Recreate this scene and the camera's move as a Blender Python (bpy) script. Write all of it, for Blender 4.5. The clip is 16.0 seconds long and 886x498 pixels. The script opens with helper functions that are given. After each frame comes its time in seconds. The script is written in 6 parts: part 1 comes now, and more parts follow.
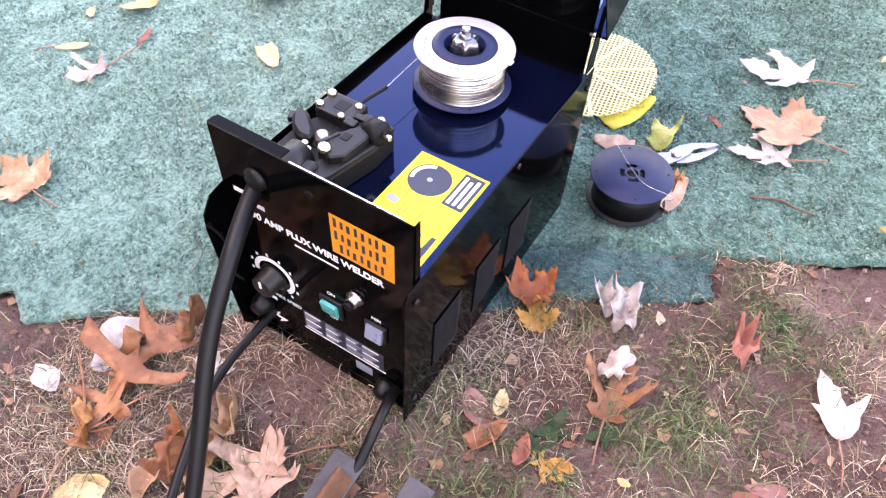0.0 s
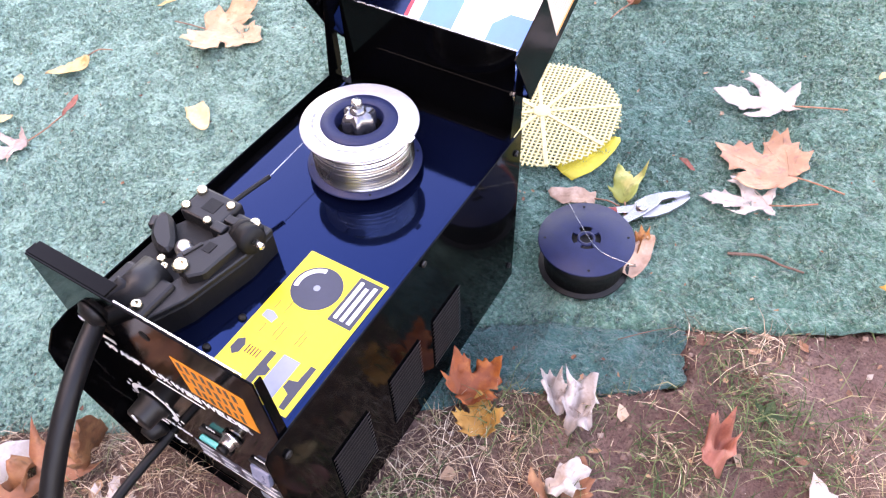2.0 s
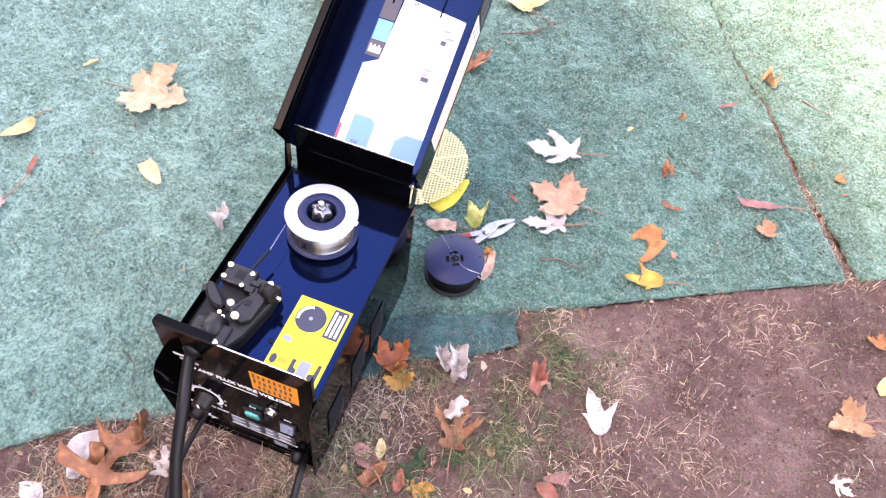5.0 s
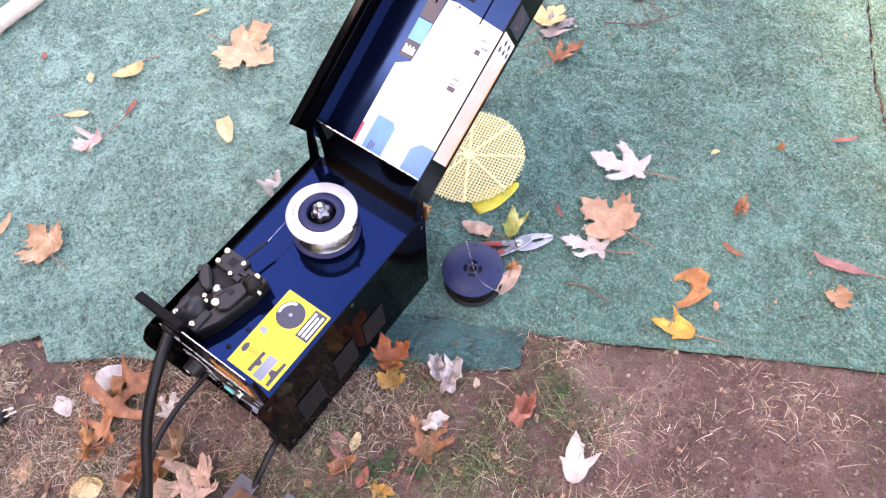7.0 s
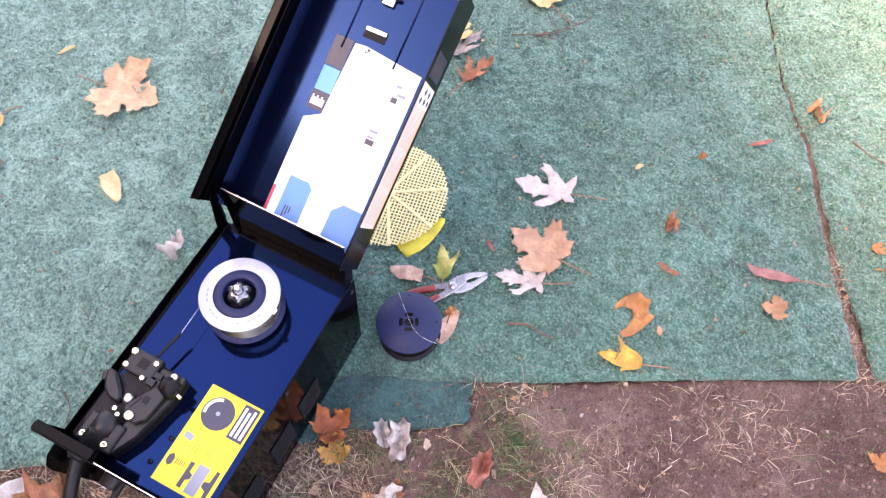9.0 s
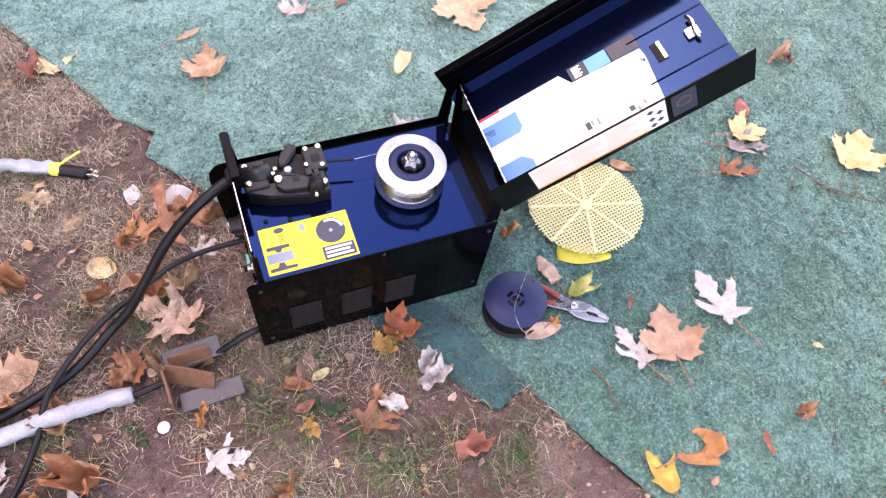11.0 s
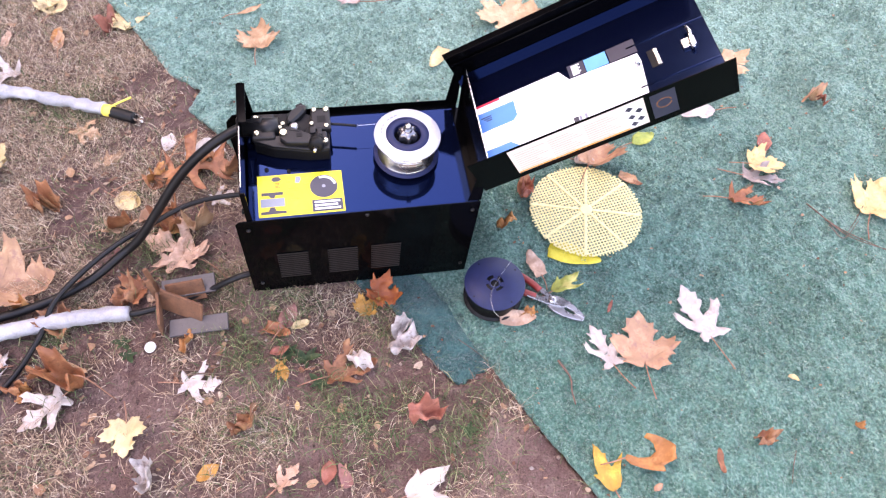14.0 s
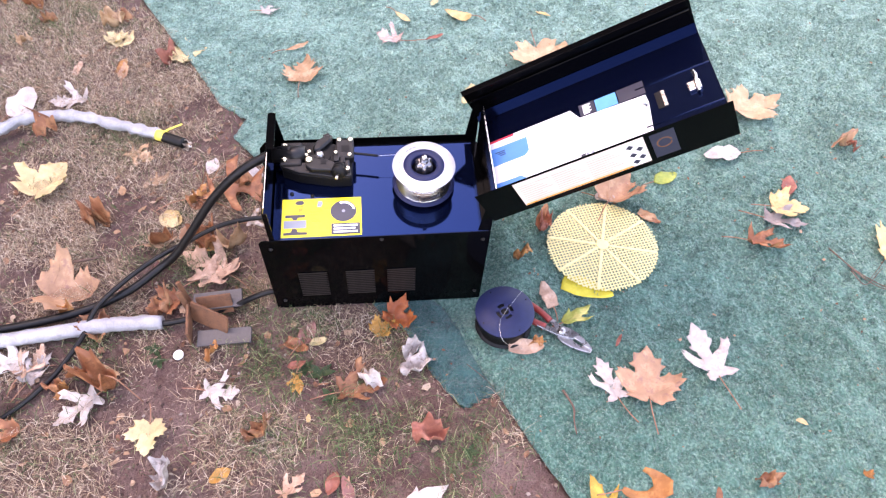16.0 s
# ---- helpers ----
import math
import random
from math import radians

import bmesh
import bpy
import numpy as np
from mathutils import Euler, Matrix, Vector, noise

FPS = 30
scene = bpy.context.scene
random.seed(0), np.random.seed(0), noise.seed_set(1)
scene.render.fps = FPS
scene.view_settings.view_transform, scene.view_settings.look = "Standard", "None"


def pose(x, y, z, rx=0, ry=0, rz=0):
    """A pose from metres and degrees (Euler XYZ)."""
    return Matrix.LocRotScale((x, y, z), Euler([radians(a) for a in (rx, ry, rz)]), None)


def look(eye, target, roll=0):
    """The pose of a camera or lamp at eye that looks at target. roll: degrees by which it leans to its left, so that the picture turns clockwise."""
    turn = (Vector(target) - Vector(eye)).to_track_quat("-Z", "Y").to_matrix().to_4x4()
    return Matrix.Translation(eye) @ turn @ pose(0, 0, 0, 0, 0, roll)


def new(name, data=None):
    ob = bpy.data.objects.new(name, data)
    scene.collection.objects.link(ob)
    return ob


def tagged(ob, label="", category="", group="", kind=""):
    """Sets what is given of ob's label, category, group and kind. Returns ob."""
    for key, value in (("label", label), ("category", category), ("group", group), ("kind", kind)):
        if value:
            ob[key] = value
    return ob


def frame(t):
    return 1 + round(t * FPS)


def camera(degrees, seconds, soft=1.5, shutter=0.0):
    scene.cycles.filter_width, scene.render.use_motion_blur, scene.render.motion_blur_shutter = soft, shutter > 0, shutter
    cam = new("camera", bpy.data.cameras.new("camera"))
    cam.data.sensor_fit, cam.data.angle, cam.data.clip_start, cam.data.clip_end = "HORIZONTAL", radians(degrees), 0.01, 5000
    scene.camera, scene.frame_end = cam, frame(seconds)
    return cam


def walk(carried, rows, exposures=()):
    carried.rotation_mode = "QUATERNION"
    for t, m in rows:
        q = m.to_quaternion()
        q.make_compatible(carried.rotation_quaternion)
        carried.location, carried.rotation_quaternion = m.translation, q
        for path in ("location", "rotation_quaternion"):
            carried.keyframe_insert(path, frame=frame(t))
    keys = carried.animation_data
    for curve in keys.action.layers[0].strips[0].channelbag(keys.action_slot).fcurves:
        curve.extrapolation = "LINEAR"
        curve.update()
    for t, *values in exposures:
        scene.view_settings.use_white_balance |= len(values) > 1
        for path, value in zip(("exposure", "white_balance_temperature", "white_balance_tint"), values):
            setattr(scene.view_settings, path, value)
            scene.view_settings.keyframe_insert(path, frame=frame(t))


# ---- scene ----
cam = camera(64.5, 16.0, soft=1.25)
PATH = [
    (0, (0.33, -0.284, 0.726), (-0.413, 0.728, -0.831), -3.9),
    (0.5, (0.357, -0.256, 0.732), (-0.432, 0.781, -0.785), -7.6),
    (1, (0.379, -0.211, 0.736), (-0.439, 0.862, -0.74), -8.2),
    (1.5, (0.384, -0.196, 0.736), (-0.443, 0.892, -0.724), -8.8),
    (2, (0.351, -0.1, 0.688), (-0.471, 0.875, -0.853), -10.4),
    (2.5, (0.296, -0.013, 0.639), (-0.494, 0.837, -0.99), -11.1),
    (3, (0.295, 0.03, 0.645), (-0.468, 0.862, -1.006), -10.8),
    (3.5, (0.327, -0.03, 0.869), (-0.179, 0.688, -0.928), -2.9),
    (4, (0.327, -0.17, 1.078), (-0.102, 0.638, -0.701), -4.3),
    (4.5, (0.349, -0.281, 1.124), (-0.003, 0.748, -0.554), 2.4),
    (4.7, (0.348, -0.289, 1.121), (-0.002, 0.779, -0.533), 2.7),
    (6.8, (0.531, -0.05, 1.156), (-0.133, 0.648, -0.596), -8.8),
    (7, (0.534, -0.035, 1.166), (-0.171, 0.634, -0.581), -11.2),
    (7.5, (0.542, -0.025, 1.158), (-0.084, 0.705, -0.596), -6.7),
    (8, (0.548, -0.006, 1.148), (-0.08, 0.719, -0.607), -7.0),
    (8.5, (0.491, 0.025, 1.144), (-0.05, 0.759, -0.636), -4.5),
    (9, (0.417, 0.069, 1.153), (-0.033, 0.827, -0.642), -3.3),
    (9.5, (0.453, 0.131, 1.122), (-0.155, 0.668, -0.707), 1.2),
    (10, (0.557, 0.144, 1.114), (-0.189, 0.468, -0.713), 4.2),
    (10.2, (0.591, 0.125, 1.111), (-0.251, 0.47, -0.67), 3.8),
    (12.3, (0.652, 0.001, 1.17), (-0.362, 0.425, -0.501), 3.5),
    (12.5, (0.658, -0.005, 1.165), (-0.354, 0.428, -0.505), 3.7),
    (13, (0.665, 0.009, 1.152), (-0.267, 0.52, -0.542), 8.1),
    (13.5, (0.691, 0.047, 1.157), (-0.346, 0.438, -0.507), 2.9),
    (14, (0.775, 0.168, 1.131), (-0.317, 0.381, -0.531), 3.0),
    (14.5, (0.807, 0.22, 1.156), (-0.335, 0.331, -0.482), -1.3),
    (15, (0.81, 0.232, 1.16), (-0.344, 0.329, -0.471), -0.6),
    (15.5, (0.814, 0.238, 1.162), (-0.377, 0.23, -0.444), -4.5),
    (16, (0.826, 0.244, 1.167), (-0.365, 0.299, -0.438), -1.3),
]
EXPOSURES = [(0.0, 3.61, 8750, 32), (3.0, 3.57, 8750, 32), (4.5, 3.55, 8750, 32), (7.0, 3.31, 8750, 32), (9.0, 3.21, 8750, 32), (12.5, 3.35, 8750, 32), (16.0, 3.39, 8750, 32)]
walk(cam, [(t, look(eye, target, roll)) for t, eye, target, roll in PATH], EXPOSURES)

# ---- light ----
world = bpy.data.worlds.new("sky")
scene.world = world
world.use_nodes = True
wn = world.node_tree
sky = wn.nodes.new("ShaderNodeTexSky")
sky.sky_type = "NISHITA"
sky.sun_disc = False
SUN_ELEV, SUN_FROM = 55.0, 225.0
sky.sun_elevation = radians(SUN_ELEV)
sky.sun_rotation = radians(SUN_FROM)
sky.air_density, sky.dust_density, sky.ozone_density = 1.0, 1.5, 1.0
wn.links.new(sky.outputs[0], wn.nodes["Background"].inputs[0])
wn.nodes["Background"].inputs[1].default_value = 0.15
sun_data = bpy.data.lights.new("sun", "SUN")
sun_data.energy, sun_data.angle, sun_data.color = 2.0, radians(2.4), (1.0, 0.93, 0.82)
sun = new("sun", sun_data)
sun.matrix_world = pose(0, 0, 5, 90 - SUN_ELEV, 0, -45)


# ---- materials ----
class Graph:
    def __init__(self, name):
        self.mat = bpy.data.materials.new(name)
        self.mat.use_nodes = True
        self.t = self.mat.node_tree
        self.b = self.t.nodes["Principled BSDF"]
        self.co = self.node("ShaderNodeTexCoord").outputs["Object"]

    def node(self, kind, **values):
        n = self.t.nodes.new(kind)
        for k, v in values.items():
            n.inputs[k].default_value = v
        return n

    def link(self, a, b):
        self.t.links.new(a, b)

    def noise(self, scale, detail=4.0, rough=0.6, co=None):
        n = self.node("ShaderNodeTexNoise", Scale=scale, Detail=detail, Roughness=rough)
        self.link(co or self.co, n.inputs["Vector"])
        return n.outputs["Fac"]

    def ramp(self, fac, stops):
        n = self.t.nodes.new("ShaderNodeValToRGB")
        e = n.color_ramp.elements
        while len(e) < len(stops):
            e.new(0.5)
        for el, (p, c) in zip(e, stops):
            el.position = p
            el.color = (*c, 1) if len(c) == 3 else c
        self.link(fac, n.inputs["Fac"])
        return n.outputs["Color"]

    def mix(self, fac, a, b, blend="MIX"):
        n = self.t.nodes.new("ShaderNodeMix")
        n.data_type = "RGBA"
        n.blend_type = blend
        for sock, v in ((n.inputs[0], fac), (n.inputs[6], a), (n.inputs[7], b)):
            if isinstance(v, (int, float)):
                sock.default_value = v
            elif isinstance(v, tuple):
                sock.default_value = (*v, 1)
            else:
                self.link(v, sock)
        return n.outputs[2]

    def bump(self, height, strength, distance):
        n = self.node("ShaderNodeBump", Strength=strength, Distance=distance)
        self.link(height, n.inputs["Height"])
        self.link(n.outputs["Normal"], self.b.inputs["Normal"])

    def island(self):
        return self.t.nodes.new("ShaderNodeNewGeometry").outputs["Random Per Island"]

    def each(self):
        return self.t.nodes.new("ShaderNodeObjectInfo").outputs["Random"]

    def done(self, colour, rough, metal=0.0, spec=0.5):
        for sock, v in ((self.b.inputs["Base Color"], colour), (self.b.inputs["Roughness"], rough), (self.b.inputs["Metallic"], metal)):
            if isinstance(v, (int, float)):
                sock.default_value = v
            elif isinstance(v, tuple):
                sock.default_value = (*v, 1)
            else:
                self.link(v, sock)
        self.b.inputs["Specular IOR Level"].default_value = spec
        return self.mat


def plain(name, colour, rough, metal=0.0, scale=60.0, vary=0.25, relief=0.0004, spec=0.5):
    g = Graph(name)
    n1, n2 = g.noise(scale), g.noise(scale * 6, 3)
    dark = tuple(c * (1 - vary) for c in colour)
    light = tuple(min(1, c * (1 + vary * 0.6)) for c in colour)
    c = g.mix(n2, g.ramp(n1, [(0.35, dark), (0.65, light)]), light)
    g.bump(n2, 0.4, relief)
    r = g.ramp(n1, [(0.3, (max(0.02, rough - 0.06),) * 3), (0.7, (min(1, rough + 0.08),) * 3)])
    return g.done(c, r, metal, spec)


def gloss_black(name, colour, rough):
    g = Graph(name)
    n1, n2, n3 = g.noise(9, 3), g.noise(420, 2), g.noise(70, 6, 0.75)
    g.bump(n2, 0.08, 0.0003)
    dust = g.ramp(n3, [(0.58, (0, 0, 0)), (0.75, (1, 1, 1))])
    r = g.mix(dust, g.ramp(n1, [(0.3, (rough,) * 3), (0.7, (rough * 1.7,) * 3)]), (0.3, 0.3, 0.3))
    c = g.mix(g.mix(0.025, (0, 0, 0), dust), colour, (0.08, 0.08, 0.08))
    return g.done(c, r, 0.0, 0.065)


def leaf_material(name, c1, c2, spot, rough=0.55):
    g = Graph(name)
    n1, n2, n3 = g.noise(28, 4), g.noise(260, 5, 0.7), g.noise(75, 3)
    c = g.ramp(n1, [(0.36, tuple(v * 0.8 for v in c2)), (0.50, c2), (0.60, c1)])
    c = g.mix(g.ramp(n3, [(0.55, (0, 0, 0)), (0.70, (0.8, 0.8, 0.8))]), c, spot)
    n4 = g.noise(11, 5, 0.7)
    c = g.mix(g.ramp(n4, [(0.54, (0, 0, 0)), (0.64, (0.5, 0.5, 0.5))]), c, g.mix(0.4, c2, spot))
    c = g.mix(g.ramp(g.each(), [(0.0, (0.18, 0.18, 0.18)), (0.5, (0, 0, 0))]), c, spot)
    c = g.mix(g.mix(0.35, (0, 0, 0), n2), c, tuple(v * 0.55 for v in c2))
    g.bump(n2, 0.5, 0.0006)
    g.b.inputs["Subsurface Weight"].default_value = 0.0
    return g.done(c, rough, 0.0, 0.35)


LEAF = {
    "lemon": leaf_material("leaf_lemon", (0.70, 0.58, 0.07), (0.62, 0.50, 0.05), (0.60, 0.44, 0.03)),
    "white": leaf_material("leaf_white", (0.57, 0.52, 0.48), (0.48, 0.41, 0.365), (0.36, 0.27, 0.21)),
    "greywhite": leaf_material("leaf_grey_white", (0.48, 0.43, 0.40), (0.32, 0.27, 0.245), (0.14, 0.09, 0.07)),
    "pinkwhite": leaf_material("leaf_pink_white", (0.66, 0.52, 0.46), (0.46, 0.33, 0.28), (0.30, 0.18, 0.13)),
    "cream": leaf_material("leaf_cream", (0.68, 0.55, 0.29), (0.55, 0.42, 0.22), (0.45, 0.28, 0.10)),
    "yellow": leaf_material("leaf_yellow", (0.68, 0.50, 0.24), (0.58, 0.39, 0.17), (0.38, 0.20, 0.04)),
    "ygold": leaf_material("leaf_gold", (0.56, 0.42, 0.07), (0.44, 0.24, 0.04), (0.28, 0.26, 0.03)),
    "amber": leaf_material("leaf_amber", (0.58, 0.33, 0.08), (0.46, 0.22, 0.05), (0.30, 0.12, 0.03)),
    "green": leaf_material("leaf_green", (0.40, 0.42, 0.08), (0.26, 0.32, 0.06), (0.12, 0.16, 0.03)),
    "yellowgreen": leaf_material("leaf_yellow_green", (0.60, 0.50, 0.16), (0.34, 0.36, 0.08), (0.20, 0.20, 0.05)),
    "peach": leaf_material("leaf_peach", (0.50, 0.30, 0.175), (0.41, 0.22, 0.125), (0.27, 0.13, 0.11)),
    "peachdark": leaf_material("leaf_peach_dark", (0.50, 0.29, 0.165), (0.38, 0.20, 0.10), (0.20, 0.08, 0.04)),
    "apricot": leaf_material("leaf_apricot", (0.60, 0.41, 0.25), (0.50, 0.32, 0.18), (0.34, 0.18, 0.08)),
    "tan": leaf_material("leaf_tan", (0.55, 0.36, 0.22), (0.42, 0.24, 0.13), (0.24, 0.12, 0.06)),
    "beige": leaf_material("leaf_beige", (0.64, 0.43, 0.32), (0.50, 0.30, 0.20), (0.28, 0.16, 0.11)),
    "orange": leaf_material("leaf_orange", (0.50, 0.23, 0.075), (0.37, 0.15, 0.05), (0.22, 0.075, 0.03)),
    "rust": leaf_material("leaf_rust", (0.40, 0.17, 0.075), (0.28, 0.10, 0.045), (0.13, 0.05, 0.02)),
    "brown": leaf_material("leaf_brown", (0.36, 0.17, 0.08), (0.25, 0.10, 0.05), (0.12, 0.05, 0.03)),
    "redbrown": leaf_material("leaf_red_brown", (0.38, 0.14, 0.09), (0.28, 0.09, 0.06), (0.15, 0.05, 0.03)),
    "redorange": leaf_material("leaf_red_orange", (0.46, 0.13, 0.03), (0.30, 0.07, 0.02), (0.14, 0.03, 0.01)),
    "mauve": leaf_material("leaf_mauve", (0.34, 0.16, 0.13), (0.26, 0.11, 0.09), (0.15, 0.06, 0.05)),
}
WEED = leaf_material("weed_leaf", (0.055, 0.115, 0.045), (0.040, 0.085, 0.032), (0.10, 0.13, 0.05))
STEM = leaf_material("leaf_stem", (0.42, 0.22, 0.13), (0.34, 0.15, 0.09), (0.20, 0.08, 0.05))


def carpet_material(name, tone=0.0, spread=0.0):
    """Worn green pile; tone: how dark and bluish, spread: how far single tufts differ (0: the backing between them)."""
    g = Graph(name)
    n1, n2, n3, n4, n5 = g.noise(3.2, 5), g.noise(30, 5), g.noise(105, 4, 0.7), g.noise(7, 6, 0.7), g.noise(1.1, 4)
    c = g.ramp(n1, [(0.30, (0.048, 0.158, 0.114)), (0.50, (0.082, 0.222, 0.162)), (0.72, (0.132, 0.300, 0.224))])
    c = g.mix(g.ramp(n2, [(0.42, (0, 0, 0)), (0.75, (0.55, 0.55, 0.55))]), c, (0.16, 0.35, 0.27))
    c = g.mix(g.ramp(n4, [(0.56, (0, 0, 0)), (0.80, (0.6, 0.6, 0.6))]), c, (0.26, 0.41, 0.335))
    if spread:
        c = g.mix(spread, c, g.ramp(g.island(), [(0.0, (0.018, 0.072, 0.052)), (0.40, (0.088, 0.212, 0.152)), (0.85, (0.24, 0.400, 0.305)), (1.0, (0.40, 0.52, 0.43))]))
    else:
        c = g.mix(0.30, c, (0.026, 0.100, 0.076))
    # paler towards -x: the stronger light on that side is put into the colour
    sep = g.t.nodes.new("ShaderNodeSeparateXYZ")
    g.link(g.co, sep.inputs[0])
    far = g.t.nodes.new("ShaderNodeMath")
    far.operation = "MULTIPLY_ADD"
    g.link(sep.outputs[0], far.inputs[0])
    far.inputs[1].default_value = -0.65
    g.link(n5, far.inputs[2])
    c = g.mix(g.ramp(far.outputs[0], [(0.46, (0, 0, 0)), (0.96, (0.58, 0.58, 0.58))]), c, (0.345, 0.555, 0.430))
    c = g.mix(g.ramp(n3, [(0.34, (0.60, 0.60, 0.60)), (0.52, (0, 0, 0))]), c, (0.022, 0.100, 0.076))
    # grain of the single tufts
    n6 = g.noise(200, 2, 0.5)
    c = g.mix(g.ramp(n6, [(0.36, (0.50, 0.50, 0.50)), (0.50, (0, 0, 0))]), c, (0.016, 0.068, 0.050))
    c = g.mix(g.ramp(n6, [(0.53, (0, 0, 0)), (0.68, (0.34, 0.34, 0.34))]), c, (0.31, 0.49, 0.38))
    if tone:
        c = g.mix(tone, c, (0.014, 0.090, 0.096))
    g.bump(n3, 1.0, 0.012)
    g.b.inputs["Sheen Weight"].default_value = 0.25
    g.b.inputs["Sheen Roughness"].default_value = 0.5
    return g.done(c, 0.9, 0.0, 0.15)


def soil_material():
    g = Graph("soil")
    n1, n2, n3 = g.noise(4.5, 6, 0.65), g.noise(45, 6, 0.7), g.noise(330, 4, 0.75)
    c = g.ramp(n1, [(0.30, (0.094, 0.053, 0.046)), (0.52, (0.165, 0.097, 0.083)), (0.75, (0.32, 0.215, 0.182))])
    c = g.mix(g.ramp(n2, [(0.50, (0, 0, 0)), (0.72, (0.8, 0.8, 0.8))]), c, (0.29, 0.20, 0.158))
    c = g.mix(g.ramp(n3, [(0.30, (0.75, 0.75, 0.75)), (0.53, (0, 0, 0))]), c, (0.030, 0.016, 0.013))
    h = g.mix(0.5, n2, n3)
    g.bump(h, 1.0, 0.010)
    return g.done(c, 0.95, 0.0, 0.10)


def strands(name, stops, rough=0.7):
    g = Graph(name)
    c = g.ramp(g.island(), stops)
    c = g.mix(g.mix(0.4, (0, 0, 0), g.noise(150)), c, tuple(v * 0.5 for v in stops[0][1]))
    return g.done(c, rough, 0.0, 0.3)


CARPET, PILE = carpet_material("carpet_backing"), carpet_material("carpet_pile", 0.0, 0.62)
DARKTEAL, DARKTEALPILE, SOIL = carpet_material("dark_carpet_backing", 0.70), carpet_material("dark_carpet_pile", 0.72, 0.6), soil_material()
GRASS = strands("grass_blades", [(0.0, (0.030, 0.062, 0.018)), (0.5, (0.100, 0.150, 0.055)), (0.8, (0.20, 0.240, 0.105)), (1.0, (0.42, 0.36, 0.19))])
STRAW = strands("straw", [(0.0, (0.09, 0.055, 0.040)), (0.35, (0.31, 0.20, 0.128)), (0.7, (0.62, 0.44, 0.29)), (1.0, (0.84, 0.70, 0.53))])
CRUMB = strands("soil_crumbs", [(0.0, (0.06, 0.034, 0.027)), (0.5, (0.20, 0.12, 0.095)), (0.95, (0.27, 0.185, 0.148)), (1.0, (0.40, 0.33, 0.28))], 0.95)
LITTER = strands("leaf_litter", [(0.0, (0.10, 0.045, 0.03)), (0.35, (0.26, 0.12, 0.07)), (0.7, (0.44, 0.26, 0.15)), (0.93, (0.40, 0.26, 0.17)), (1.0, (0.50, 0.38, 0.28))])
BLACK = gloss_black("gloss_black_paint", (0.0012, 0.0012, 0.0014), 0.05)
LIDBLACK = gloss_black("lid_black_paint", (0.0010, 0.0010, 0.0012), 0.12)
LIDBLACK.node_tree.nodes["Principled BSDF"].inputs["Specular IOR Level"].default_value = 0.08
# black slats: the brown soil they mirror is put into this base colour
SLAT = plain("louvre_soil_tint", (0.015, 0.0112, 0.0095), 0.35, scale=90, spec=0.4)
KNOB = plain("dark_bright_nut_metal", (0.20, 0.20, 0.215), 0.16, 0.9, scale=90, vary=0.2)
# black paint; the blue sky it mirrors is put in as tint
DECK = gloss_black("sky_tint_deck_gloss", (0.0012, 0.0025, 0.009), 0.04)
DECK.node_tree.nodes["Principled BSDF"].inputs["Specular Tint"].default_value = (0.045, 0.20, 0.80, 1)
DECK.node_tree.nodes["Principled BSDF"].inputs["Specular IOR Level"].default_value = 0.8
# copy of the deck paint: sky tint put in, reflection turned down for the lid
LIDSKY = gloss_black("sky_tint_lid_gloss", (0.0012, 0.0022, 0.008), 0.09)
LIDSKY.node_tree.nodes["Principled BSDF"].inputs["Specular Tint"].default_value = (0.10, 0.30, 1.0, 1)
LIDSKY.node_tree.nodes["Principled BSDF"].inputs["Specular IOR Level"].default_value = 0.5
# another copy, its tinted sky reflection dimmed further for the sloping edge
LIDEDGE = gloss_black("dim_sky_tint_lid_edge", (0.0012, 0.0020, 0.006), 0.09)
LIDEDGE.node_tree.nodes["Principled BSDF"].inputs["Specular Tint"].default_value = (0.08, 0.25, 0.9, 1)
LIDEDGE.node_tree.nodes["Principled BSDF"].inputs["Specular IOR Level"].default_value = 0.2
PLASTIC = plain("black_plastic", (0.0070, 0.0068, 0.0072), 0.42, scale=120, spec=0.35)
DULL = plain("dull_black_plastic", (0.0020, 0.0020, 0.0022), 0.55, scale=200, spec=0.25)
SPOOLP = plain("dark_blue_black_plastic", (0.0085, 0.014, 0.050), 0.48, scale=90, spec=0.25)
RUBBER = plain("black_rubber", (0.0035, 0.0035, 0.0040), 0.45, scale=150, spec=0.3)
STEEL = plain("bright_steel", (0.72, 0.70, 0.66), 0.25, 1.0, scale=140)
BRASS = plain("zinc_yellow_screw", (0.80, 0.72, 0.52), 0.25, 1.0, scale=140)
WIRE = plain("steel_wire", (0.60, 0.59, 0.59), 0.26, 1.0, scale=14, vary=0.2, relief=0.0)
YELLOW = plain("yellow_sticker", (0.82, 0.62, 0.015), 0.35, scale=40, vary=0.06, relief=0.0001)
INK = plain("sticker_ink", (0.020, 0.022, 0.040), 0.4, scale=60, vary=0.2, relief=0.0001)
GREYINK = plain("sticker_grey", (0.21, 0.23, 0.27), 0.4, scale=60, vary=0.12, relief=0.0001)
WHITE = plain("white_print", (0.80, 0.79, 0.77), 0.45, scale=60, vary=0.06, relief=0.0001)
FOIL = plain("glossy_white_flange", (0.44, 0.44, 0.45), 0.18, scale=30, vary=0.2, relief=0.0002, spec=0.8)
PAPER = plain("white_sticker", (0.84, 0.83, 0.82), 0.4, scale=50, vary=0.04, relief=0.0001)
BLUEP = plain("blue_print", (0.050, 0.24, 0.60), 0.4, scale=50, vary=0.12, relief=0.0001)
CYANP = plain("cyan_print", (0.06, 0.33, 0.60), 0.4, scale=50, vary=0.12, relief=0.0001)
